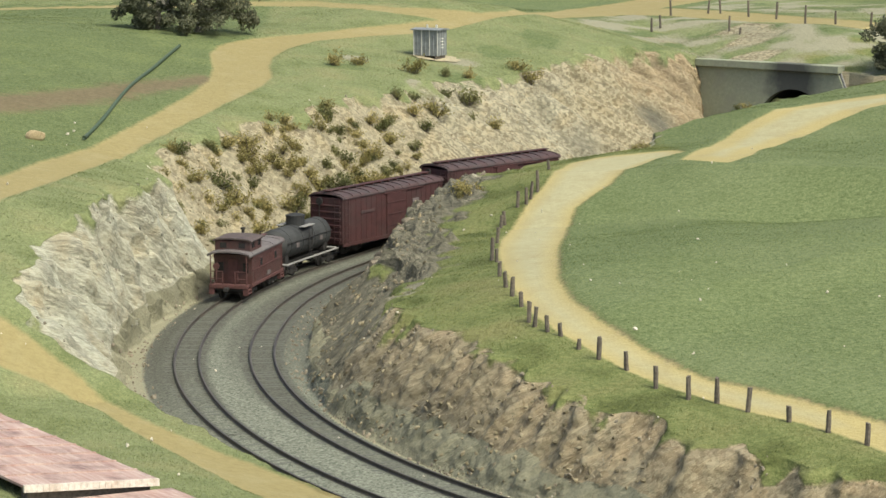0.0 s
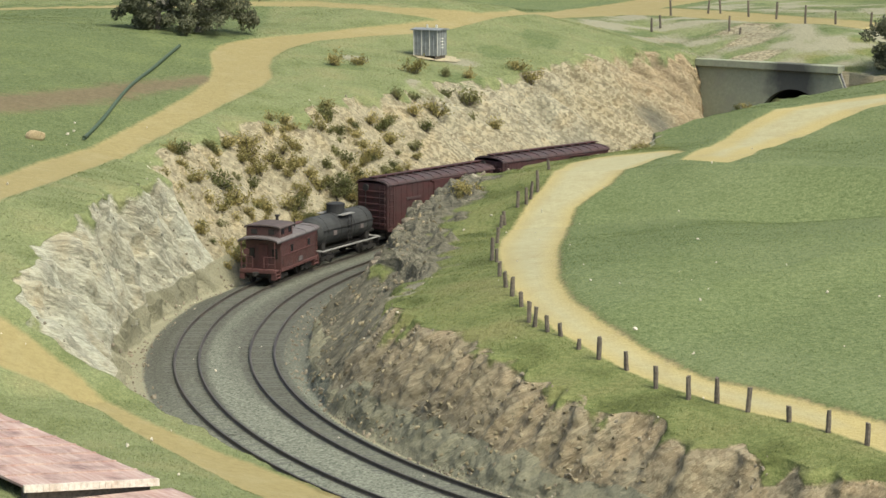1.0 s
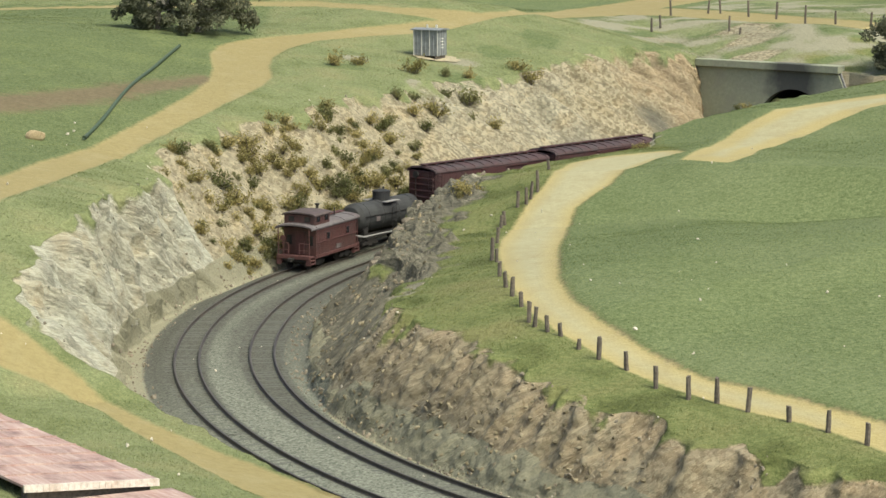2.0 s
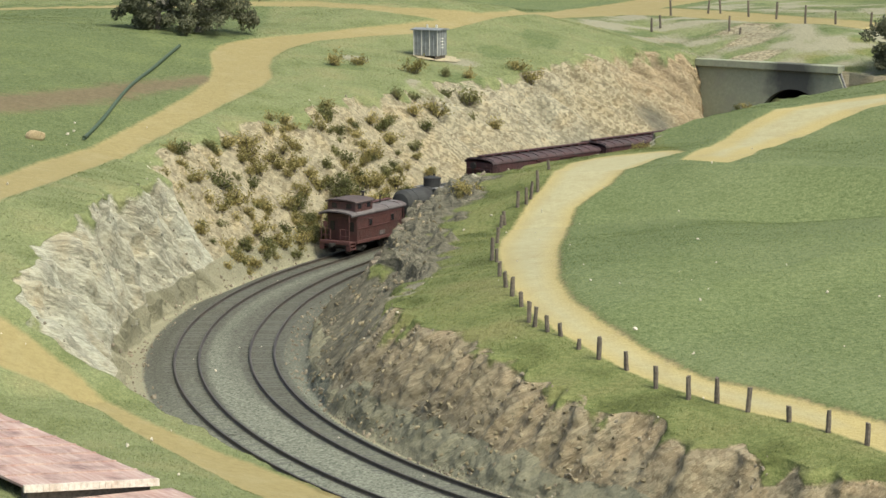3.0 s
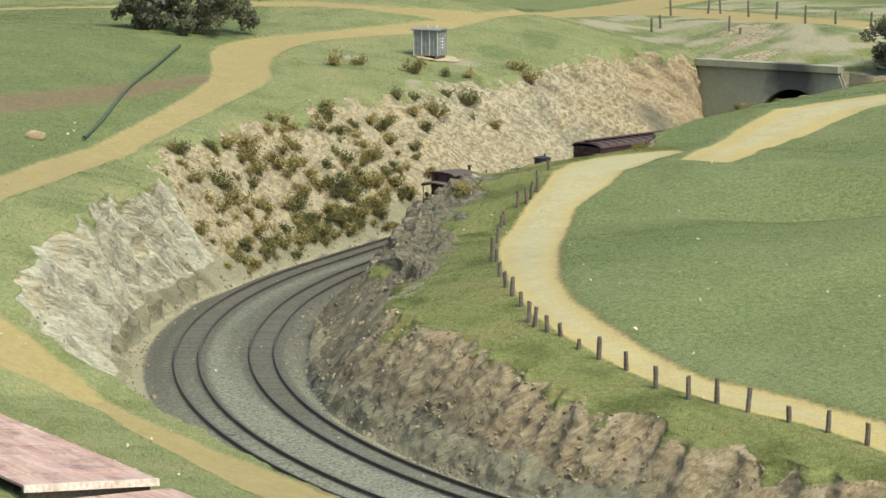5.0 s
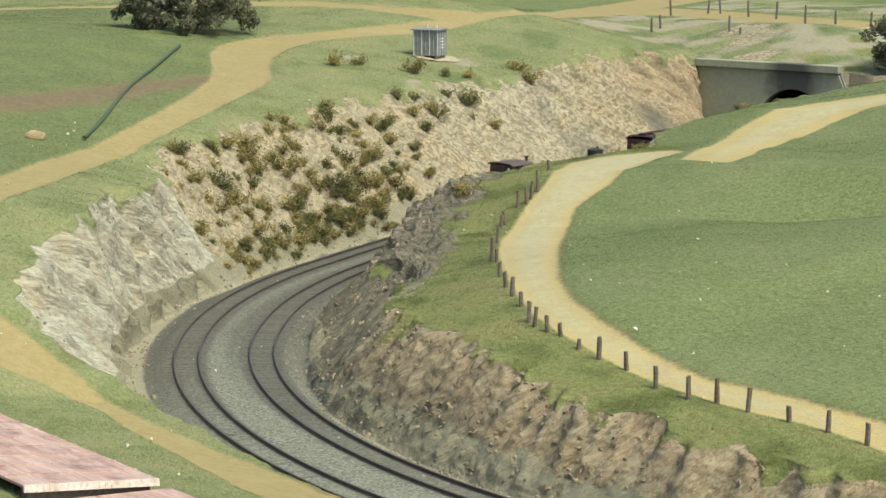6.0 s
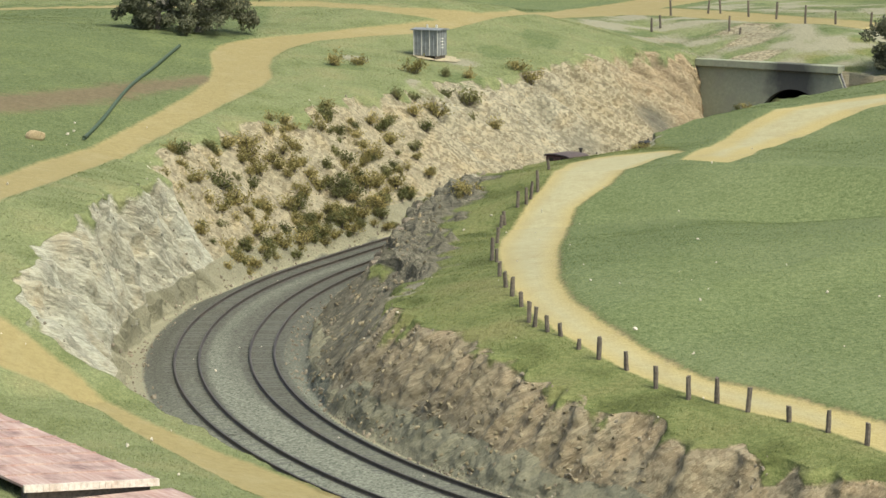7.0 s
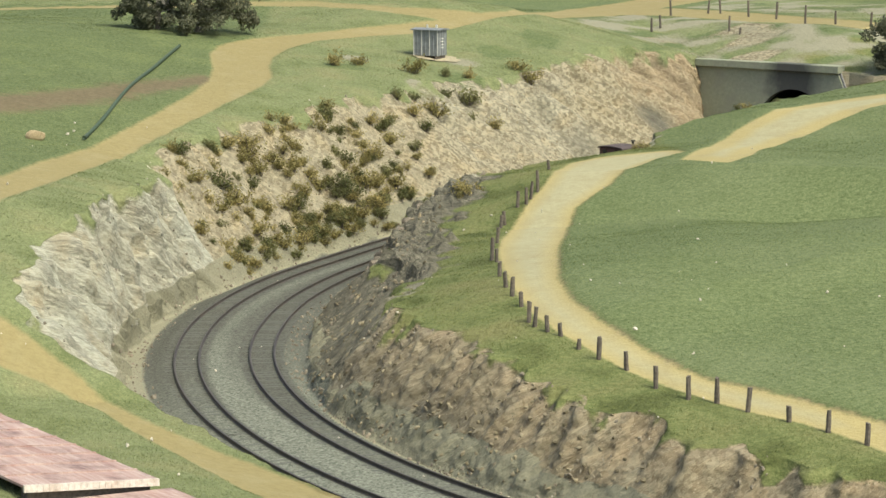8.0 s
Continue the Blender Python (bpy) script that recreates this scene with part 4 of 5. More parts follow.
def caboose():
    c = new("caboose")
    part("underframe", block(.084, .022, .0030, (0, 0, .0072)), UNDER, c)
    bm = block(.070, .0310, .0235, (.0035, 0, .0105), .0005)
    body = part("body", bm, CAB_RED, c)
    for sy in (-1, 1):
        part("letter_board", block(.0695, .0006, .0030, (.0035, sy * .0158, .0305), .0002), CAB_TRIM, c)
        part("side_sill", block(.072, .0012, .0026, (.0035, sy * .0155, .0092), .0003), CAB_TRIM, c)
        part("belt_rail", block(.0695, .0006, .0008, (.0035, sy * .0158, .0215), .0002), CAB_TRIM, c)
        for wx in (-.012, .022):
            w = part("window", block(.0060, .0008, .0070, (wx, sy * .0156, .0225), .0002), CAB_TRIM, c)
            part("pane", block(.0044, .0006, .0054, (wx, sy * .0160, .0233), .0001), GLASS, w)
        part("grab_iron", rod((-.029, sy * .0166, .013), (-.029, sy * .0166, .020), .0003, 6), CAB_TRIM, c)
    part("herald", block(.008, .0004, .0035, (.006, -.0159, .0130), .0001), LETTER, c, "faded pale lettering on the side")
    part("roof", extrude_profile(arch_roof(.0174, .0345, .0034, .0012), -.0425, .0425), CAB_ROOF, c, "weathered grey arched roof")
    for rx in (-.034, .014, .033):
        part("roof_seam", extrude_profile(arch_roof(.0176, .0348, .0035, .0010), rx, rx + .0005), CAB_ROOF, c)
    # cupola
    cup = part("cupola", block(.0260, .0290, .0095, (-.0195, 0, .0355), .0005), CAB_RED, c)
    for sy in (-1, 1):
        for wx in (-.0265, -.0125):
            part("window", block(.0052, .0008, .0042, (wx, sy * .0145, .0390), .0002), GLASS, cup)
    for sx in (-1, 1):
        for wy in (-.0075, .0075):
            part("window", block(.0008, .0052, .0042, (-.0195 + sx * .0130, wy, .0390), .0002), GLASS, cup)
    part("cupola_roof", extrude_profile(arch_roof(.0158, .0446, .0022, .0010), -.0340, -.0050), CUP_ROOF, c, "brown arched cupola roof")
    # roof walks, stack
    part("roof_walk", block(.043, .0050, .0006, (.0205, 0, .0386), .0001), CAB_TRIM, c)
    bm = rod((.009, .006, .037), (.009, .006, .0475), .0013, 10)
    rod((.009, .006, .0475), (.009, .006, .0487), .0021, 10, bm=bm)
    part("smoke_jack", bm, UNDER, c, "black smoke jack")
    bm = rod((.021, -.004, .037), (.021, -.004, .0445), .0006, 8)
    part("vent_pipe", bm, UNDER, c)
    # end platforms
    for sx in (-1, 1):
        xe = .0385 * sx
        part("platform", block(.0085, .0300, .0014, (xe, 0, .0102), .0003), CAB_TRIM, c)
        part("end_beam", block(.0020, .0310, .0032, (sx * .0425, 0, .0092), .0004), CAB_TRIM, c)
        bm = bmesh.new()
        for yy in (-.0145, -.0050, .0050, .0145):
            rod((sx * .0422, yy, .0115), (sx * .0422, yy, .0225 if abs(yy) < .01 else .0345), .00045, 6, bm=bm)
        for y0, y1 in ((-.0145, -.005), (.005, .0145)):
            for zz in (.0165, .0222):
                rod((sx * .0422, y0, zz), (sx * .0422, y1, zz), .0004, 6, bm=bm)
        part("end_railing", bm, CAB_TRIM, c)
        part("end_door", block(.0008, .0080, .0190, (sx * .0345 if sx > 0 else -.0317, 0, .0118), .0002), CAB_TRIM, c)
        for wy in (-.0100, .0100):
            part("end_window", block(.0008, .0045, .0080, (.0388 if sx > 0 else -.0317, wy, .0195), .0002), GLASS, c)
        for sy in (-1, 1):
            bm = block(.0075, .0042, .0008, (xe, sy * .0140, .0050), .0002)
            block(.0075, .0042, .0008, (xe, sy * .0135, .0076), .0002, bm)
            block(.0008, .0044, .0070, (xe - .004, sy * .0138, .0042), .0002, bm)
            block(.0008, .0044, .0070, (xe + .004, sy * .0138, .0042), .0002, bm)
            part("steps", bm, CAB_TRIM, c)
        bm = rod((sx * .0426, .0098, .0115), (sx * .0426, .0098, .0265), .0004, 6)
        rod((sx * .0426, .0098, .0262), (sx * .0430, .0098, .0262), .0026, 14, bm=bm)
        part("brake_wheel", bm, CAB_TRIM, c)
        coupler(c, sx * .0430, sx)
        truck(c, sx * .0250)
    return tagged(c, "dull red wooden caboose with a rear cupola", "caboose")


def tank_car():
    c = new("tank_car")
    part("underframe", block(.098, .010, .0040, (0, 0, .0078)), UNDER, c)
    bm = rod((-.041, 0, .0262), (.041, 0, .0262), .0128, 28)
    for sx in (-1, 1):
        rod((sx * .041, 0, .0262), (sx * .0445, 0, .0262), .0128, 28, .0100, bm=bm)
        rod((sx * .0445, 0, .0262), (sx * .0460, 0, .0262), .0100, 28, .0040, bm=bm)
    part("tank", bm, TANK, c)
    for bx in (-.033, -.011, .011, .033):
        part("tank_band", rod((bx - .0005, 0, .0262), (bx + .0005, 0, .0262), .0131, 28), TANK, c)
    bm = rod((0, 0, .036), (0, 0, .0462), .0078, 20)
    rod((0, 0, .0462), (0, 0, .0475), .0078, 20, .0030, bm=bm)
    dome = part("dome", bm, TANK, c)
    part("valve", rod((.003, 0, .0470), (.003, 0, .0492), .0010, 8), UNDER, dome)
    part("manway_rim", rod((0, 0, .0450), (0, 0, .0457), .0082, 20), UNDER, dome)
    for sy in (-1, 1):
        part("running_board", block(.098, .0026, .0009, (0, sy * .0150, .0118), .0002), WALKWAY, c, "pale grey running board")
        bm = rod((-.041, sy * .0135, .0285), (.041, sy * .0135, .0285), .00035, 6)
        part("handrail", bm, UNDER, c)
        part("dome_platform", block(.020, .0050, .0007, (0, sy * .0105, .0375), .0001), WALKWAY, c)
        ladder(c, 0, sy * .0140, .0125, .0375, True, UNDER)
        for sx in (-1, 1):
            part("sill_step", rod((sx * .046, sy * .0150, .0118), (sx * .046, sy * .0150, .0050), .0004, 6), UNDER, c)
            part("placard", block(.0050, .0004, .0040, (sx * .022, sy * .0130, .0230), .0001), LETTER, c, "faded pale lettering")
    for sx in (-1, 1):
        part("saddle", block(.006, .020, .0070, (sx * .036, 0, .0118), .0005), UNDER, c)
        part("end_sill", block(.003, .028, .0040, (sx * .0485, 0, .0082), .0004), UNDER, c)
        part("end_walk", block(.004, .028, .0009, (sx * .0475, 0, .0122), .0002), WALKWAY, c)
        coupler(c, sx * .0495, sx)
        truck(c, sx * .0345)
    return tagged(c, "weathered black single-dome tank car with pale running boards", "tank car")


def box_car():
    c = new("box_car")
    L = .150
    part("underframe", block(L - .006, .020, .0034, (0, 0, .0068)), UNDER, c)
    part("body", block(L, .0345, .0400, (0, 0, .0095), .0007), BOX_RED, c)
    for sy in (-1, 1):
        k = 20
        for i in range(k):
            x = -L / 2 + L * (i + .5) / k
            if abs(x) > .016:
                part("side_rib", block(.0006, .0003, .0370, (x, sy * .01735, .0112), .0001), BOX_RED, c)
        part("side_sill", block(L, .0010, .0030, (0, sy * .0172, .0080), .0002), BOX_RED, c)
        d = part("door", block(.0280, .0012, .0352, (.002, sy * .0178, .0115), .0003), BOX_RED, c)
        for i in range(3):
            part("door_rib", block(.0270, .0006, .0010, (.002, sy * .0186, .018 + i * .010), .0002), BOX_RED, d)
        part("door_track", block(.0600, .0014, .0012, (.014, sy * .0178, .0466), .0002), BOX_RED, c)
        part("lettering", block(.0090, .0004, .0072, (.032, sy * .0178, .0310), .0001), LETTER, c, "faded pale emblem")
        part("lettering", block(.0200, .0004, .0022, (-.040, sy * .0178, .0340), .0001), BOX_ROOF, c, "faint worn lettering bar")
        for sx in (-1, 1):
            ladder(c, sx * (L / 2 - .0045), sy * .0180, .0110, .0490, True, BOX_RED)
    # peaked roof with raised panel seams
    roof = arch_roof(.0182, .0490, .0042, .0010, 12)
    r = part("roof", extrude_profile(roof, -L / 2 - .001, L / 2 + .001), BOX_ROOF, c, "dusty brownish-red peaked roof")
    for i in range(13):
        x = -L / 2 + .002 + (L - .004) * i / 12
        part("roof_rib", extrude_profile(arch_roof(.0183, .0496, .0043, .0012, 12), x - .0007, x + .0007), BOX_ROOF, r)
    for k in (-1, 0, 1):
        part("roof_walk", block(L + .002, .0017, .0007, (0, k * .0020, .0549), .0001), BOX_RED, c)
    bm = bmesh.new()
    for i in range(13):
        block(.0012, .0060, .0012, (-L / 2 + .003 + (L - .006) * i / 12, 0, .0537), 0, bm)
    part("walk_saddles", bm, BOX_RED, c)
    for sx in (-1, 1):
        for i in range(6):
            part("end_corrugation", rod((sx * L / 2, -.0150, .0145 + i * .0056), (sx * L / 2, .0150, .0145 + i * .0056), .0011, 8), BOX_RED, c)
        ladder(c, sx * (L / 2 + .0012), -.0120, .0110, .0490, False, BOX_RED)
        bm = rod((sx * (L / 2 + .0022), .006, .020), (sx * (L / 2 + .0022), .006, .046), .0004, 6)
        rod((sx * (L / 2 + .0012), .006, .046), (sx * (L / 2 + .0026), .006, .046), .0032, 14, bm=bm)
        part("brake_wheel", bm, UNDER, c)
        coupler(c, sx * (L / 2 - .001), sx)
        truck(c, sx * (L / 2 - .021))
    return tagged(c, "dark red steel box car with a ribbed roof walk", "box car", "box cars of the train")


def gondola():
    c = new("gondola_car")
    L = .130
    part("floor", block(L, .031, .0040, (0, 0, .0090), .0004), UNDER, c)
    for sy in (-1, 1):
        w = part("side", block(L, .0014, .0165, (0, sy * .0162, .0110), .0003), UNDER, c)
        for i in range(11):
            part("stake", block(.0016, .0012, .0160, (-L / 2 + .004 + (L - .008) * i / 10, sy * .0174, .0112), .0002), UNDER, w)
        part("top_rail", block(L, .0024, .0012, (0, sy * .0162, .0275), .0003), BOX_ROOF, c)
    for sx in (-1, 1):
        part("end", block(.0014, .0310, .0165, (sx * (L / 2 - .001), 0, .0110), .0003), UNDER, c)
        coupler(c, sx * (L / 2 - .001), sx)
        truck(c, sx * (L / 2 - .020))
    return tagged(c, "low dark gondola car running empty", "gondola car", "gondola cars of the train")


box_first = box_car()
gon_first = gondola()
CONSIST = [(caboose(), -.3010), (tank_car(), -.1990), (box_first, -.0602), (copy_thing(box_first, Matrix()), .0990), (gon_first, .2460), (copy_thing(gon_first, Matrix()), .3840),
           (copy_thing(gon_first, Matrix()), .5220)]


# ---- buildings ----
def build_shed():
    c = new("equipment_shed")
    ang = math.atan2(-.010, .027)
    x, y = -.014, 2.425
    c.matrix_world = pose(x, y, height(x, y) - .0015, 0, 0, math.degrees(ang) - 6)
    part("wall", block(.0300, .0200, .0270, (0, 0, .0040), .0004), SHED, c)
    for i in range(3):
        part("skid", block(.0022, .0215, .0050, (-.012 + i * .012, 0, -.0005), .0003), POST, c)
    for i in range(7):
        wx = -.0140 + i * .0280 / 6
        part("rib", block(.0011 if i % 2 == 0 else .0005, .0008, .0268, (wx, -.0102, .0041), .0002), SHED_RIB if i % 2 == 0 else SHED, c)
    for i in range(4):
        part("rib", block(.0008, .0008, .0268, (.0152, -.0085 + i * .0057, .0041), .0002), SHED, c)
    for i in range(4):
        part("louvre", block(.0009, .0050, .0014, (.0153, -.001, .012 + i * .0032), .0002), SHED_RIB, c)
    part("roof", extrude_profile([(-.0125, .0310), (-.0125, .0318), (0, .0332), (.0125, .0318), (.0125, .0310)], -.0172, .0172), SHED, c, "pale grey sheet roof")
    for vx in (-.005, .006):
        part("roof_vent", rod((vx, .004, .0318), (vx, .004, .0362), .0011, 10), SHED_RIB, c, "white roof vent")
    tagged(c, "small grey sheet-metal equipment shed on timber skids", "shed")
    pad = bmesh.new()
    bmesh.ops.create_circle(pad, cap_ends=True, segments=26, radius=1)
    rng = random.Random(3)
    for v in pad.verts:
        k = rng.uniform(.88, 1.1)
        v.co.x, v.co.y = v.co.x * .026 * k, v.co.y * .021 * k
    me = bpy.data.meshes.new("gravel_pad")
    for v in pad.verts:
        gx, gy = x + .006 + v.co.x, y - .002 + v.co.y
        v.co = (gx, gy, height(gx, gy) + .0012)
    pad.to_mesh(me)
    pad.free()
    me.materials.append(PADM)
    tagged(new("gravel_pad", me), "pale sandy gravel pad around the shed", kind="structure")


PADM = plain("sandy_gravel", (0.36, 0.315, 0.20), 0.95, vary=0.3, size=400)


def build_barn():
    c = new("farm_shed")
    a, b_, u = Vector((-.131, 1.022, .0450)), Vector((-.1866, .9816, .0530)), Vector((-.62, .785, 0))
    wvec = a - b_
    across = Vector((wvec.x, wvec.y, 0)).normalized()
    # local frame: x along the roof, y down the slope towards the low eave
    m = Matrix((( -u.x, across.x, 0, b_.x), (-u.y, across.y, 0, b_.y), (0, 0, 1, 0), (0, 0, 0, 1)))
    c.matrix_world = m
    w, l = Vector((wvec.x, wvec.y)).length, .26
    g = -.004

    def slab(x0, x1, y0, z0, y1, z1, t):
        return extrude_profile([(y0, z0), (y1, z1), (y1, z1 - t), (y0, z0 - t)], x0, x1)
    part("roof", slab(-l, 0, 0, .0530, w, .0450, .0012), RUST, c, "rusty faded red corrugated roof")
    for k in range(13):
        x = -l + l * k / 13
        part("roof_seam", slab(x, x + .0009, .0005, .0536, w, .0456, .0010), RUST, c)
    n = 22
    for k in range(n):
        y0, y1 = w * k / n, w * (k + .96) / n
        za, zb = .0530 - .0080 * y0 / w, .0530 - .0080 * y1 / w
        part("sheet_end", slab(.0002, .0016, y0, za + .0002, y1, zb + .0002, .0034), WHITE, c, "white painted sheet end" if k == 0 else "")
    part("end_wall", slab(-.0035, -.0020, .003, .0505, w - .003, .0425, .05), POST, c)
    part("back_wall", block(l - .01, .0015, .046, (-l / 2, w - .004, -.004), .0002), POST, c)
    for k in range(6):
        part("post", block(.0026, .0026, .053, (-.006 - k * .045, .004, -.0025), .0003), POST, c)
    # added black panel that stands in for the shade inside the open shed
    part("interior_shade", block(l - .01, .0012, .050, (-l / 2, w * .55, -.004), .0002), UNDER, c)
    part("lean_to_roof", slab(.0020, .045, -.004, .0455, w + .006, .0400, .0012), RUST, c, "rusty lean-to roof sheet")
    for k in range(2):
        part("post", block(.0026, .0026, .044, (.041, .004 + k * (w - .006), -.004), .0003), POST, c)
    tagged(c, "open timber farm shed with a rusty corrugated roof", "farm shed")


build_shed()
build_barn()


# ---- fences ----
def fence_post(seed, h):
    rng = random.Random(seed)
    bm = bmesh.new()
    r = .0014
    prev = None
    for k in range(5):
        z = -.004 + (h + .004) * k / 4
        ring = [bm.verts.new((r * (1 - .04 * k) * math.cos(a) + rng.uniform(-.0002, .0002), r * math.sin(a) + rng.uniform(-.0002, .0002), z + (rng.uniform(-.0006, .0006) if k == 4 else 0)))
                for a in [2 * math.pi * i / 7 for i in range(7)]]
        if prev:
            for i in range(7):
                bm.faces.new((prev[i], prev[(i + 1) % 7], ring[(i + 1) % 7], ring[i]))
        prev = ring
    bm.faces.new(prev)
    me = bpy.data.meshes.new("fence_post")
    bm.to_mesh(me)
    bm.free()
    me.materials.append(POST)
    return me


FRONT = [(.076, 1.250, 6), (.086, 1.232, 13), (.100, 1.215, 10), (.113, 1.182, 12), (.128, 1.160, 13), (.142, 1.153, 13.5), (.156, 1.138, 12), (.174, 1.118, 8),
         (.191, 1.101, 11), (.207, 1.082, 11), (.067, 1.272, 8), (.060, 1.281, 10), (.053, 1.293, 12), (.050, 1.302, 13), (.047, 1.339, 9), (.042, 1.364, 12),
         (.039, 1.389, 10), (.036, 1.430, 10), (.036, 1.508, 9), (.033, 1.516, 16), (.039, 1.619, 11), (.045, 1.746, 10), (.048, 1.750, 11), (.059, 1.784, 13),
         (.066, 1.788, 13), (.070, 1.798, 14), (.076, 1.813, 17), (.088, 1.883, 9)]
BACK = [(.250, 2.737, 17), (.263, 2.763, 16), (.287, 2.881, 20), (.337, 2.906, 20), (.352, 2.902, 19), (.339, 2.705, 18), (.349, 2.686, 8), (.380, 2.845, 19),
        (.409, 2.805, 20), (.431, 2.720, 21), (.467, 2.720, 15), (.508, 2.714, 16), (.56, 2.71, 17)]


def build_fences():
    rng = random.Random(17)
    for group, rows in (("posts of the fence along the dirt road", FRONT), ("posts of the fence above the tunnel", BACK)):
        for i, (x, y, h) in enumerate(rows):
            ob = new("fence_post", fence_post(i + 40 * len(rows), h / 1000))
            ob.matrix_world = pose(x, y, height(x, y) - .0005, rng.uniform(-4, 4), rng.uniform(-5, 5), rng.uniform(0, 360))
            size = "short stub of a " if h < 9.5 else ""
            tagged(ob, size + "weathered grey timber fence post by the road" if group.endswith("dirt road") else size + "weathered dark timber fence post above the tunnel", "fence post", group)


build_fences()


# ---- plants ----
def leaf_cloud(pts, size, rng, mat, name, bm=None):
    """Small bent leaves at the given places."""
    vv, ff = [], []
    for p in pts:
        ax = Vector((rng.gauss(0, 1), rng.gauss(0, 1), rng.gauss(0, 1) + .3)).normalized()
        sx = ax.orthogonal().normalized()
        sx.rotate(Matrix.Rotation(rng.uniform(0, 6.3), 3, ax))
        sy = ax.cross(sx)
        l, w = size * rng.uniform(.6, 1.4), size * rng.uniform(.25, .55)
        o = len(vv)
        p = Vector(p)
        vv += [p - sx * l, p + sy * w + ax * w * .5, p + sx * l, p - sy * w + ax * w * .5]
        ff += [(o, o + 1, o + 2), (o, o + 2, o + 3)]
    return mesh_of(name, [tuple(v) for v in vv], ff, mat, False)


def bush(seed, mat):
    """Twigs and a loose, uneven cloud of leaves, about 1 unit = 10 mm across."""
    rng = random.Random(seed)
    thing = new("bush")
    bm = bmesh.new()
    pts = []
    for k in range(11):
        a, lean, l = rng.uniform(0, 6.3), rng.uniform(.2, 1.1), rng.uniform(.004, .0085)
        tip = Vector((math.cos(a) * math.sin(lean), math.sin(a) * math.sin(lean), math.cos(lean))) * l
        rod((0, 0, -.001), tip, .00022, 4, .00008, bm=bm)
        for _ in range(26):
            f = rng.uniform(.35, 1.15)
            pts.append(tip * f + Vector((rng.gauss(0, 1), rng.gauss(0, 1), rng.gauss(0, .8))) * .0012)
    part("twig_base", bm, POST, thing)
    ob = new("leaves", leaf_cloud(pts, .00085, rng, mat, "leaves"))
    ob.parent = thing
    return thing


BUSHES = [(-.20, .092), (-.21, .076), (-.18, .083), (-.16, .096), (-.14, .092), (-.12, .087), (-.19, .068), (-.18, .056), (-.22, .063), (-.21, .053), (-.15, .052),
          (-.12, .074), (-.08, .093), (-.11, .095), (-.05, .100), (-.10, .071), (-.12, .046), (-.08, .066), (-.03, .083), (-.09, .048), (-.10, .045), (0, .102),
          (.01, .110), (.01, .090), (.02, .083), (.06, .099), (-.01, .065), (-.04, .046), (-.06, .054), (.01, .063), (.02, .064), (.08, .093), (.07, .083),
          (-.01, .046), (.01, .048), (0, .035), (.03, .051), (.13, .122)]
BUSHES2 = [(.16, .124), (.13, .089), (.14, .106), (.23, .183), (.17, .237), (.20, .228), (.26, .163), (.28, .148), (.23, .135), (.25, .124), (.25, .093), (.23, .105),
           (.37, .151), (.37, .132), (.18, .111), (-.19, .035), (-.24, .027), (-.12, .024), (-.07, .025), (-.04, .026), (-.01, .026), (-.10, .025),
           (-.16, .025), (-.06, .024), (-.19, .024), (-.13, .024), (-.01, .034), (.03, .043), (.01, .038), (-.03, .038), (-.06, .037), (-.12, -.133), (-.13, -.129)]
CREST = [(.212, -.103), (.220, -.106), (.205, -.105), (.385, -.106), (.395, -.112), (.46, -.110)]


def build_bushes():
    rng = random.Random(23)
    kinds = [bush(k, BUSH if k % 3 else BUSH_DARK) for k in range(6)]
    places = BUSHES + BUSHES2 + CREST
    extra = []
    for _ in range(130):
        s = rng.uniform(-.27, .10)
        extra.append((s, rng.uniform(.018, .10)))
    for _ in range(60):
        extra.append((rng.uniform(-.25, .0), rng.uniform(.019, .036)))
    used = 0
    for s, n in places + extra:
        sx, nx = s + rng.uniform(-.004, .004), n
        x, y = plan(sx, nx)
        z = float(ground(sx, nx)[0])
        big = (s, n) in places
        k = rng.uniform(1.3, 2.2) * (.55 if (s, n) in CREST else 1 if big else .65)
        kd = rng.randrange(6)
        if nx < .036 and rng.random() < .7:
            kd = rng.choice((0, 3, 1))
        m = pose(float(x), float(y), z - .0006, rng.uniform(-12, 12), rng.uniform(-12, 12), rng.uniform(0, 360))
        if used < 6:
            kd = used
            ob = kinds[used]
            ob.matrix_world = m
        else:
            ob = copy_thing(kinds[kd], m)
        used += 1
        ob.scale = (k, k, k * rng.uniform(.8, 1.1))
        dark = kd % 3 == 0
        tagged(ob, "dark green scrub bush rooted on the rocky bank" if dark else "yellow-green dry scrub bush rooted on the rocky bank", "bush", "bushes on the cutting bank")


build_bushes()


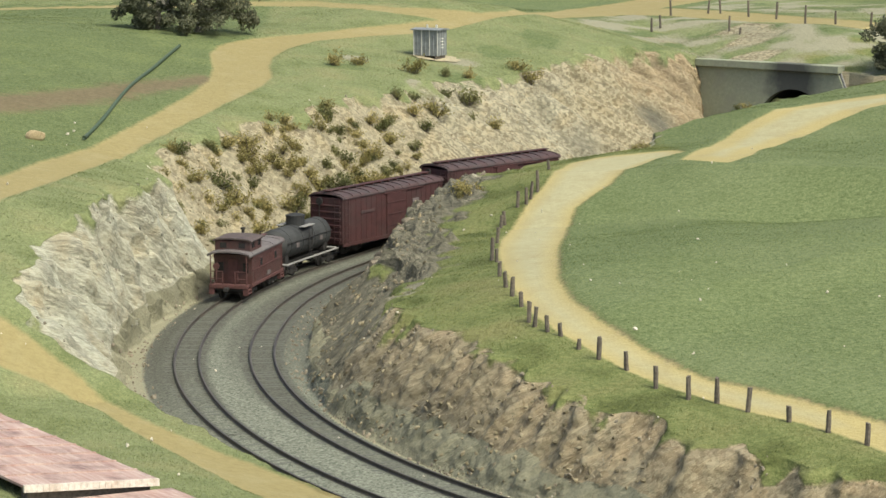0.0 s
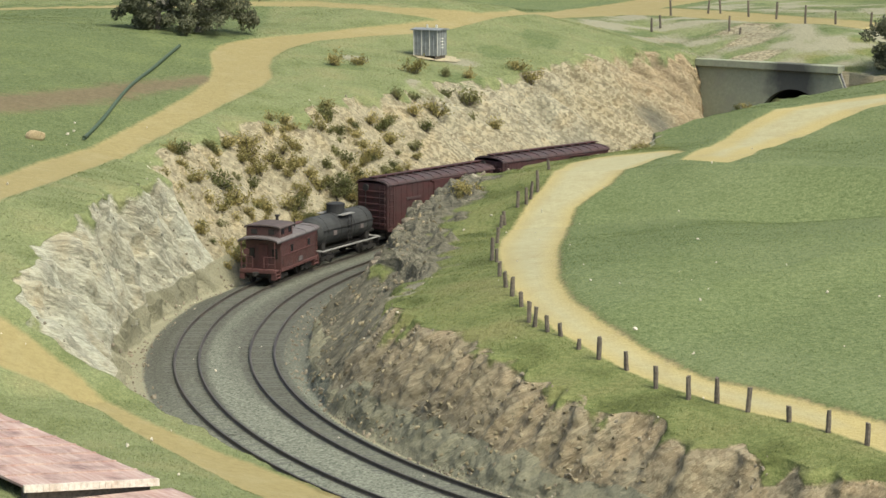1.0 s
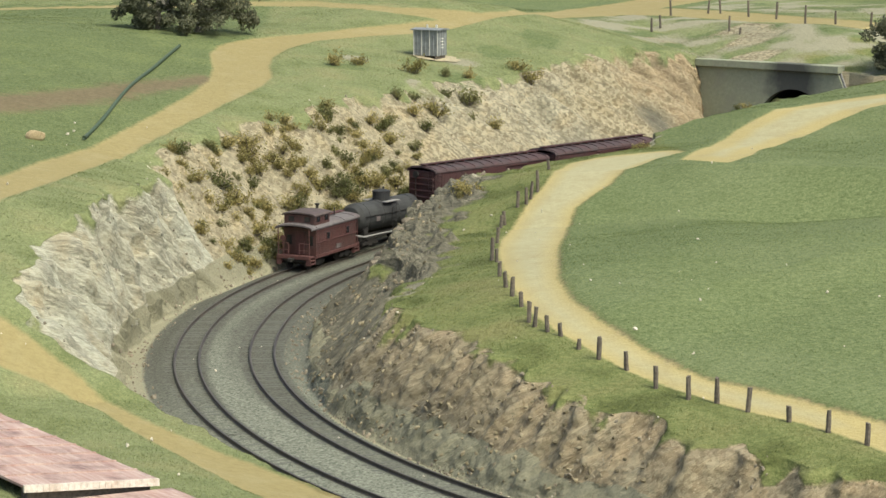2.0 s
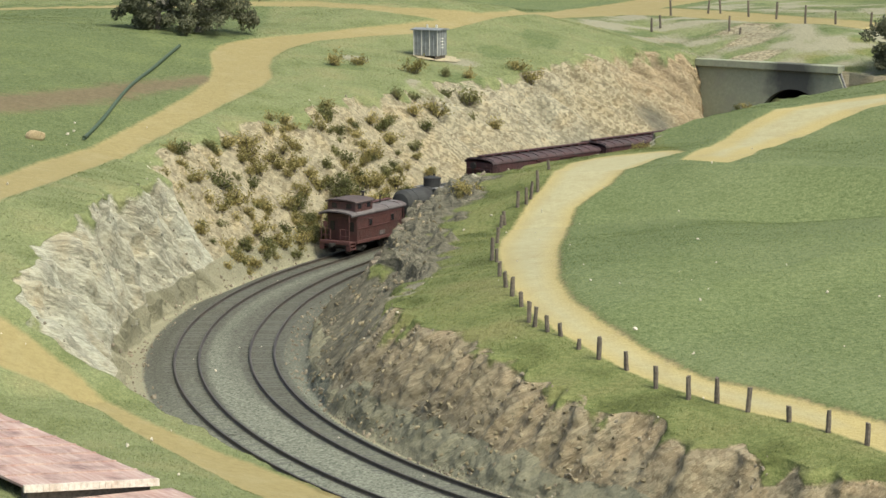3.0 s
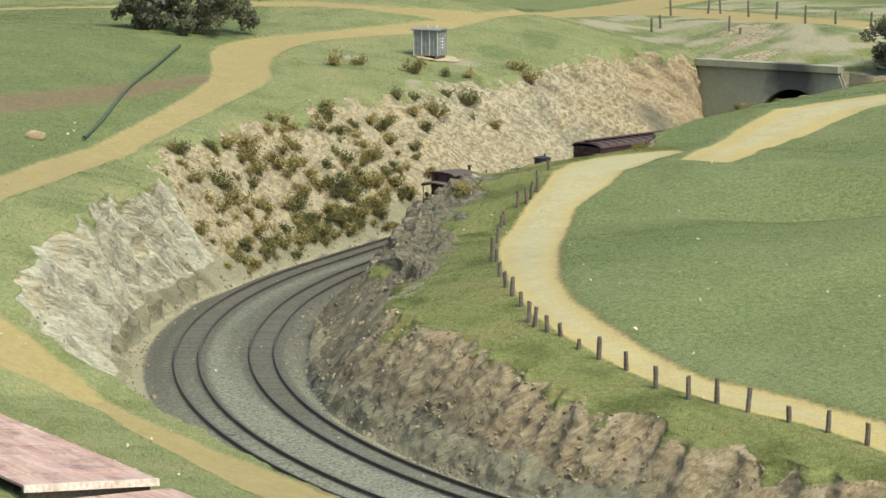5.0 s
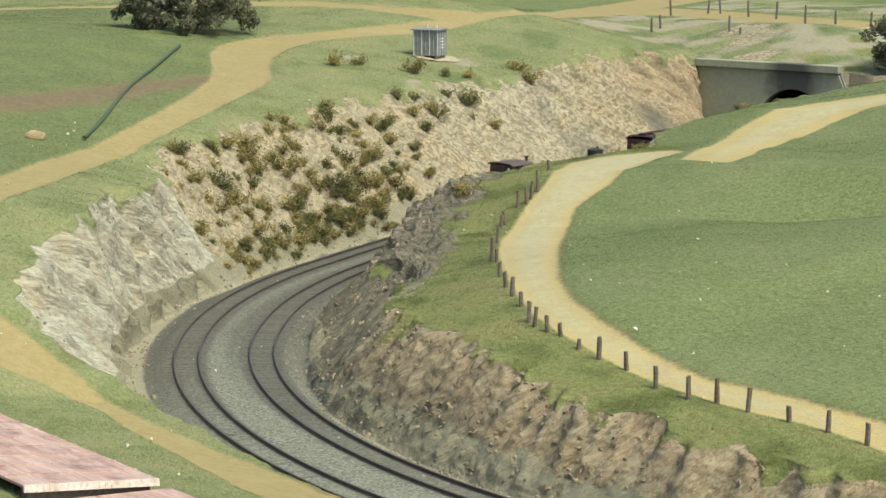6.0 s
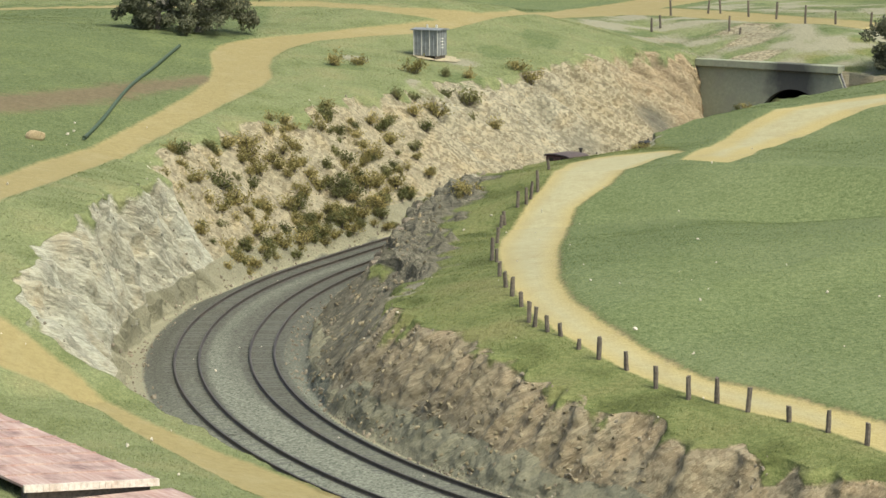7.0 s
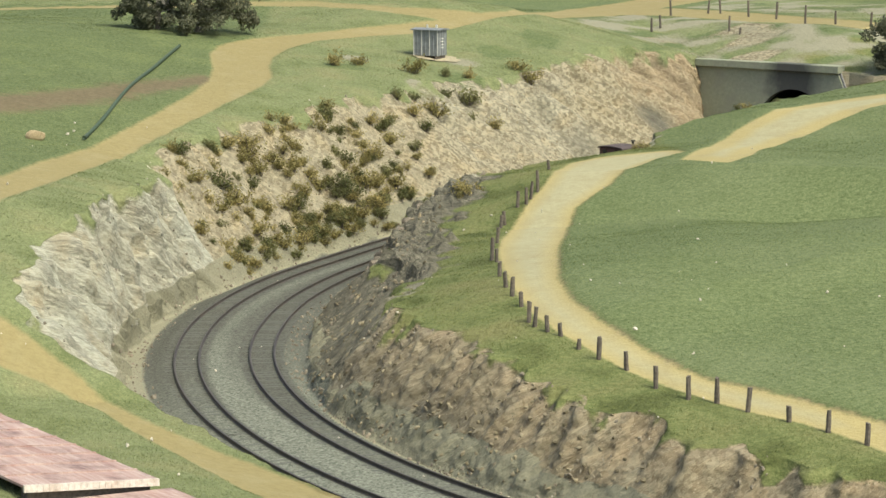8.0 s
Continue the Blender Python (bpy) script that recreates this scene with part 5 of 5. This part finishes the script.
def build_tree(x, y, tall, wide, seed, label, lean=0.0):
    rng = random.Random(seed)
    thing = new("tree")
    thing.matrix_world = pose(x, y, height(x, y) - .001)
    bm = bmesh.new()
    top = Vector((lean, 0, tall * .5))
    rod((0, 0, 0), top * .5 + Vector((.002, 0, 0)), .0030, 9, .0024, bm=bm)
    rod(top * .5 + Vector((.002, 0, 0)), top, .0024, 9, .0015, bm=bm)
    part("trunk", bm, BARK, thing, "pale grey bark trunk")
    pts = []
    for k in range(16):
        a = rng.uniform(0, 6.3)
        start = top * rng.uniform(.3, 1.0)
        end = Vector((math.cos(a) * wide * rng.uniform(.2, .5), math.sin(a) * wide * rng.uniform(.2, .42), tall * rng.uniform(.16, .92)))
        part("limb", rod(start, end, .0011, 6, .0004), BARK, thing)
        for c in range(5):
            cen = end + Vector((rng.gauss(0, .11 * wide), rng.gauss(0, .11 * wide), rng.gauss(0, .10 * tall)))
            cen.z = max(cen.z, .008)
            r = rng.uniform(.05, .10) * wide * (1.8 if wide < .07 else 1)
            for _ in range(95):
                d = Vector((rng.gauss(0, 1), rng.gauss(0, 1), rng.gauss(0, .8))).normalized() * r * rng.uniform(.4, 1)
                pts.append(cen + d)
    ob = new("crown", leaf_cloud(pts, .0026, rng, TREE, "crown"))
    ob.parent = thing
    tagged(thing, label, "tree")


build_tree(-.262, 2.44, .075, .110, 4, "spreading dark olive-green tree with a pale trunk")
build_tree(-.306, 2.45, .060, .095, 9, "low spreading dark olive-green tree on the grass")
build_tree(.506, 2.50, .062, .056, 12, "dense dark green tree behind the tunnel")
build_tree(.60, 3.05, .085, .10, 15, "distant dark green tree on the skyline")


def build_pipe():
    # the lower half is a dark strip in place of a gully's shaded edge
    line = [(-.266, 2.314), (-.278, 2.183), (-.287, 2.085), (-.289, 1.982), (-.291, 1.916), (-.296, 1.862)]
    ys = np.linspace(2.314, 1.862, 40)
    xs = np.interp(ys, [q[1] for q in line[::-1]], [q[0] for q in line[::-1]])
    xs = np.convolve(np.pad(xs, 4, "edge"), np.ones(9) / 9, "valid")
    zs = ground(*station(xs, ys), False)[0]
    zs = np.convolve(np.pad(zs, 4, "edge"), np.ones(9) / 9, "valid") + .0028 * np.linspace(1, .45, 40)
    vv, ff = [], []
    for i in range(40):
        for k in range(10):
            a = 2 * math.pi * k / 10
            vv.append((xs[i] + .0016 * math.cos(a), ys[i], zs[i] + .0016 * math.sin(a)))
    for i in range(39):
        ff += [(i * 10 + k, i * 10 + (k + 1) % 10, i * 10 + 10 + (k + 1) % 10, i * 10 + 10 + k) for k in range(10)]
    ff += [tuple(range(10)), tuple(range(399, 389, -1))]
    tagged(new("field_pipe", mesh_of("field_pipe", vv, ff, PIPE)), "dark green pipe across the field, its lower half standing in for a shaded gully edge", "pipe")


PIPE = plain("green_pipe", (0.050, 0.080, 0.045), 0.7)
build_pipe()


# ---- stones and turf ----
def stone_mesh(seed, sub=2):
    rng = random.Random(seed)
    bm = bmesh.new()
    bmesh.ops.create_icosphere(bm, subdivisions=sub, radius=1)
    cuts = [(Vector((rng.gauss(0, 1), rng.gauss(0, 1), rng.gauss(0, 1))).normalized(), rng.uniform(.5, .85)) for _ in range(9)]
    for v in bm.verts:
        for d, k in cuts:
            over = v.co.dot(d) - k
            if over > 0:
                v.co -= d * over * .9
        v.co *= 1 + .10 * noise.noise(v.co * 2.3 + Vector((seed, 0, 0)))
    me = bpy.data.meshes.new("boulder")
    bm.to_mesh(me)
    bm.free()
    me.materials.append(STONE)
    return me


def build_stones():
    rng = random.Random(41)
    forms = [stone_mesh(k) for k in range(5)]
    spots = [(-.24, -.100, 9), (-.22, -.108, 10), (-.19, -.106, 12), (-.165, -.108, 11), (-.14, -.104, 13), (-.115, -.101, 10), (-.09, -.102, 9), (-.27, -.108, 9),
             (-.30, -.112, 8), (-.34, -.118, 9), (-.38, -.124, 8), (-.12, -.116, 8), (-.18, -.122, 7), (-.06, -.098, 8), (-.42, -.115, 7), (-.03, -.100, 7), (-.47, -.120, 6),
             (-.255, -.094, 7), (-.295, -.098, 7)]
    for s, n, r in spots:
        x, y = plan(s, n)
        ob = new("boulder", rng.choice(forms))
        k = r / 1000 * .62
        ob.matrix_world = Matrix.Translation((float(x), float(y), float(ground(s, n)[0]) - k * .25)) @ Euler((rng.uniform(0, 6), rng.uniform(0, 6), rng.uniform(0, 6))).to_matrix().to_4x4() @ Matrix.Diagonal((k * 1.3, k, k * .8, 1))
        tagged(ob, "grey-brown rock outcrop boulder at the cutting edge", "boulder", "boulders along the cutting edge")
    tan = forms[1].copy()
    tan.materials[0] = TAN
    ob = new("boulder", tan)
    ob.matrix_world = Matrix.Translation((-.331, 1.842, height(-.331, 1.842) + .0030)) @ Matrix.Diagonal((.0085, .0070, .0052, 1))
    tagged(ob, "tan boulder lying on the grass field", "boulder")
    # stump of bleached roots
    s, n = -.205, -.121
    x, y = plan(s, n)
    bm = bmesh.new()
    for k in range(9):
        a = k * .7
        l = rng.uniform(.004, .009)
        rod((0, 0, .003), (math.cos(a) * l, math.sin(a) * l, rng.uniform(-.001, .004)), .0011, 6, .0004, bm=bm)
    rod((0, 0, -.001), (.0005, 0, .0090), .0024, 8, .0008, bm=bm)
    me = bpy.data.meshes.new("tree_stump")
    bm.to_mesh(me)
    bm.free()
    me.materials.append(STUMP)
    ob = new("tree_stump", me)
    ob.location = (float(x), float(y), float(ground(s, n)[0]) + .002)
    tagged(ob, "bleached tan tree stump with splayed roots", "tree stump")
    # rubble
    base = bmesh.new()
    bmesh.ops.create_icosphere(base, subdivisions=1, radius=1)
    bv = np.array([v.co for v in base.verts])
    bf = np.array([[v.index for v in f.verts] for f in base.faces])
    base.free()
    for name, mat, count, lo, hi, label in (("rubble", STONE, 2600, .0004, .0016, "broken grey-brown rubble along the cutting"), ("pale_rubble", PALE, 220, .0005, .0014, "scattered pale stone chips")):
        vv, ff = [], []
        for i in range(count):
            if rng.random() < .6:
                s, f = rng.uniform(-1.15, .10), rng.random() ** 1.5
                a = edges(np.array(s))
                n = float(a[3] + (a[4] - a[3]) * f) if rng.random() < .65 else float(a[0] + (a[1] - a[0]) * f ** 2)
                if n > 0 and s < -.74:
                    continue
            elif name == "rubble":
                s = rng.uniform(-1.1, 0)
                n = rng.choice((rng.uniform(-.086, -.074), rng.uniform(.016, .034)))
                if n > 0 and s < -.7:
                    continue
            else:
                s, n = rng.uniform(-1.1, .1), rng.uniform(-.35, .2)
            x, y = plan(s, n)
            k = lo + (hi - lo) * rng.random() ** 2.5
            q = np.array(Euler((rng.uniform(0, 6), rng.uniform(0, 6), rng.uniform(0, 6))).to_matrix())
            jit = 1 + np.array([rng.uniform(-.25, .25) for _ in range(len(bv))])[:, None]
            p = (bv * jit * np.array([1.2, 1, .7])) @ q.T * k + np.array([float(x), float(y), float(ground(s, n)[0]) + k * .25])
            ff.append(bf + len(vv) * len(bv))
            vv.append(p)
        tagged(new(name, mesh_of(name, np.concatenate(vv).tolist(), np.concatenate(ff).tolist(), mat, False)), label, "stones", kind="stuff")


def build_chunks():
    """Angular broken pieces set in the rock faces."""
    x, y, z, s, n, road, rock, fo, fi, lush = LAND
    rng = np.random.RandomState(19)
    base = bmesh.new()
    bmesh.ops.create_icosphere(base, subdivisions=1, radius=1)
    bv = np.array([v.co for v in base.verts])
    bf = np.array([[v.index for v in f.verts] for f in base.faces])
    base.free()
    inner = (fi > .04) & (fi < .98) & (s > -1.08) & (s < -.12) & (n < -.06)
    crown = (n < -.085) & (n > -.16) & (fi > .98) & (rock > .2) & (s > -.6) & (s < -.05)
    wall = (fo > .03) & (fo < .97) & (s > -.72) & (s < -.30) & (n > 0)
    far = (fo > .02) & (fo < .98) & (s > -.28) & (s < .66) & (n > 0)
    for name, mask, count, lo, hi, label in (("broken_rock", inner | crown, 2600, .0003, .0019, "angular brown rock pieces in the inner cutting face"),
                                             ("slate_chips", wall, 260, .0004, .0018, "flat grey rock chips on the bare rock wall"),
                                             ("bank_stones", far, 1300, .0005, .0016, "tan stones scattered over the far bank")):
        idx = rng.choice(np.flatnonzero((mask & (rock > -.1)).ravel()), count)
        k = lo + (hi - lo) * rng.rand(count) ** 3.2
        at = np.stack([x.ravel()[idx], y.ravel()[idx], z.ravel()[idx] - .25 * k], -1)
        jit = 1 + rng.uniform(-.32, .32, (count, len(bv), 1))
        body = bv[None] * jit * np.array([1.5, .9, .55])
        q, _ = np.linalg.qr(rng.normal(size=(count, 3, 3)))
        verts = (np.einsum("kvi,kij->kvj", body, q) * k[:, None, None] + at[:, None]).reshape(-1, 3)
        faces = (bf[None] + (np.arange(count) * len(bv))[:, None, None]).reshape(-1, 3)
        me = quick_mesh(name, verts, faces, CHIPS if name != "slate_chips" else SLATE)
        me.polygons.foreach_set("use_smooth", np.zeros(len(faces), bool))
        tagged(new(name, me), label, "stones", kind="stuff")


def build_turf():
    """Short fibres of static grass over fields and verges."""
    x, y, z, s, n, road, rock, fo, fi, lush = LAND
    rng = np.random.RandomState(7)
    mean = lambda q: (q[:-1, :-1] + q[1:, :-1] + q[:-1, 1:] + q[1:, 1:]) / 4
    ax, ay = x[1:, :-1] - x[:-1, :-1], y[1:, :-1] - y[:-1, :-1]
    bx, by = x[:-1, 1:] - x[:-1, :-1], y[:-1, 1:] - y[:-1, :-1]
    mx, my, ms = mean(x), mean(y), mean(s)
    grassy = (mean(road) < -.12) & (mean(rock) < .12) & ((mean(fo) > .6) | (mean(fi) > .6))
    ok = grassy & (np.abs(mx) < .03 + .205 * my) & (my > .95) & (my < 2.95) & (ms > -1.25) & (ms < 1.1)
    w = np.where(ok, np.abs(ax * by - ay * bx) / my ** 1.6, 0).ravel()
    count = 380000
    cell = rng.choice(len(w), count, p=w / w.sum())
    i, j = np.unravel_index(cell, mx.shape)
    a, b = rng.rand(count), rng.rand(count)

    def at(q):
        return (q[i, j] * (1 - a) + q[i + 1, j] * a) * (1 - b) + (q[i, j + 1] * (1 - a) + q[i + 1, j + 1] * a) * b
    base = np.stack([at(x), at(y), at(z)], -1)
    sown = at(lush)
    ang = rng.uniform(0, 2 * math.pi, count)
    h = rng.uniform(.0004, .0009, count) * np.where(sown > 0, .75, 1.0) * (.7 + .6 * vnoise(base[:, 0] / .02, base[:, 1] / .02, base[:, 0] * 0, 61))
    wd, lean = rng.uniform(.00012, .00022, count) * base[:, 1], h * rng.uniform(.1, .8, count)
    dx, dy = np.cos(ang), np.sin(ang)
    o = np.zeros(count)
    verts = np.concatenate([base + np.stack([-dy * wd, dx * wd, o - .0003], -1), base + np.stack([dy * wd, -dx * wd, o - .0003], -1), base + np.stack([dx * lean, dy * lean, h], -1)])
    r = np.arange(count)
    me = quick_mesh("grass", verts, np.stack([r, r + count, r + 2 * count], -1), TUFT)
    for name, q in (("lush", sown), ("dusty", np.where(at(n) > 0, 1.2, -2.0))):
        me.attributes.new(name, "FLOAT", "POINT").data.foreach_set("value", np.tile(np.clip(q, -3, 3), 3).astype(np.float32))
    tagged(new("grass", me), "short green and straw-coloured grass on fields and verges", "grass", kind="stuff")


build_stones()
build_chunks()
build_turf()


# ---- the train runs into the distance ----
def motions():
    for car, s0 in CONSIST:
        rows = []
        for k in range(17):
            t = k * .5
            s = s0 + .07071 * t + .00058 * t * t
            (x, y), (x2, y2) = (plan(q, float(drift(q)) - GAUGE / 2) for q in (s - .004, s + .004))
            rows.append((t, pose(float(x + x2) / 2, float(y + y2) / 2, float(grade(s)), 0, 0, math.degrees(math.atan2(y2 - y, x2 - x)))))
        walk(car, rows)


motions()
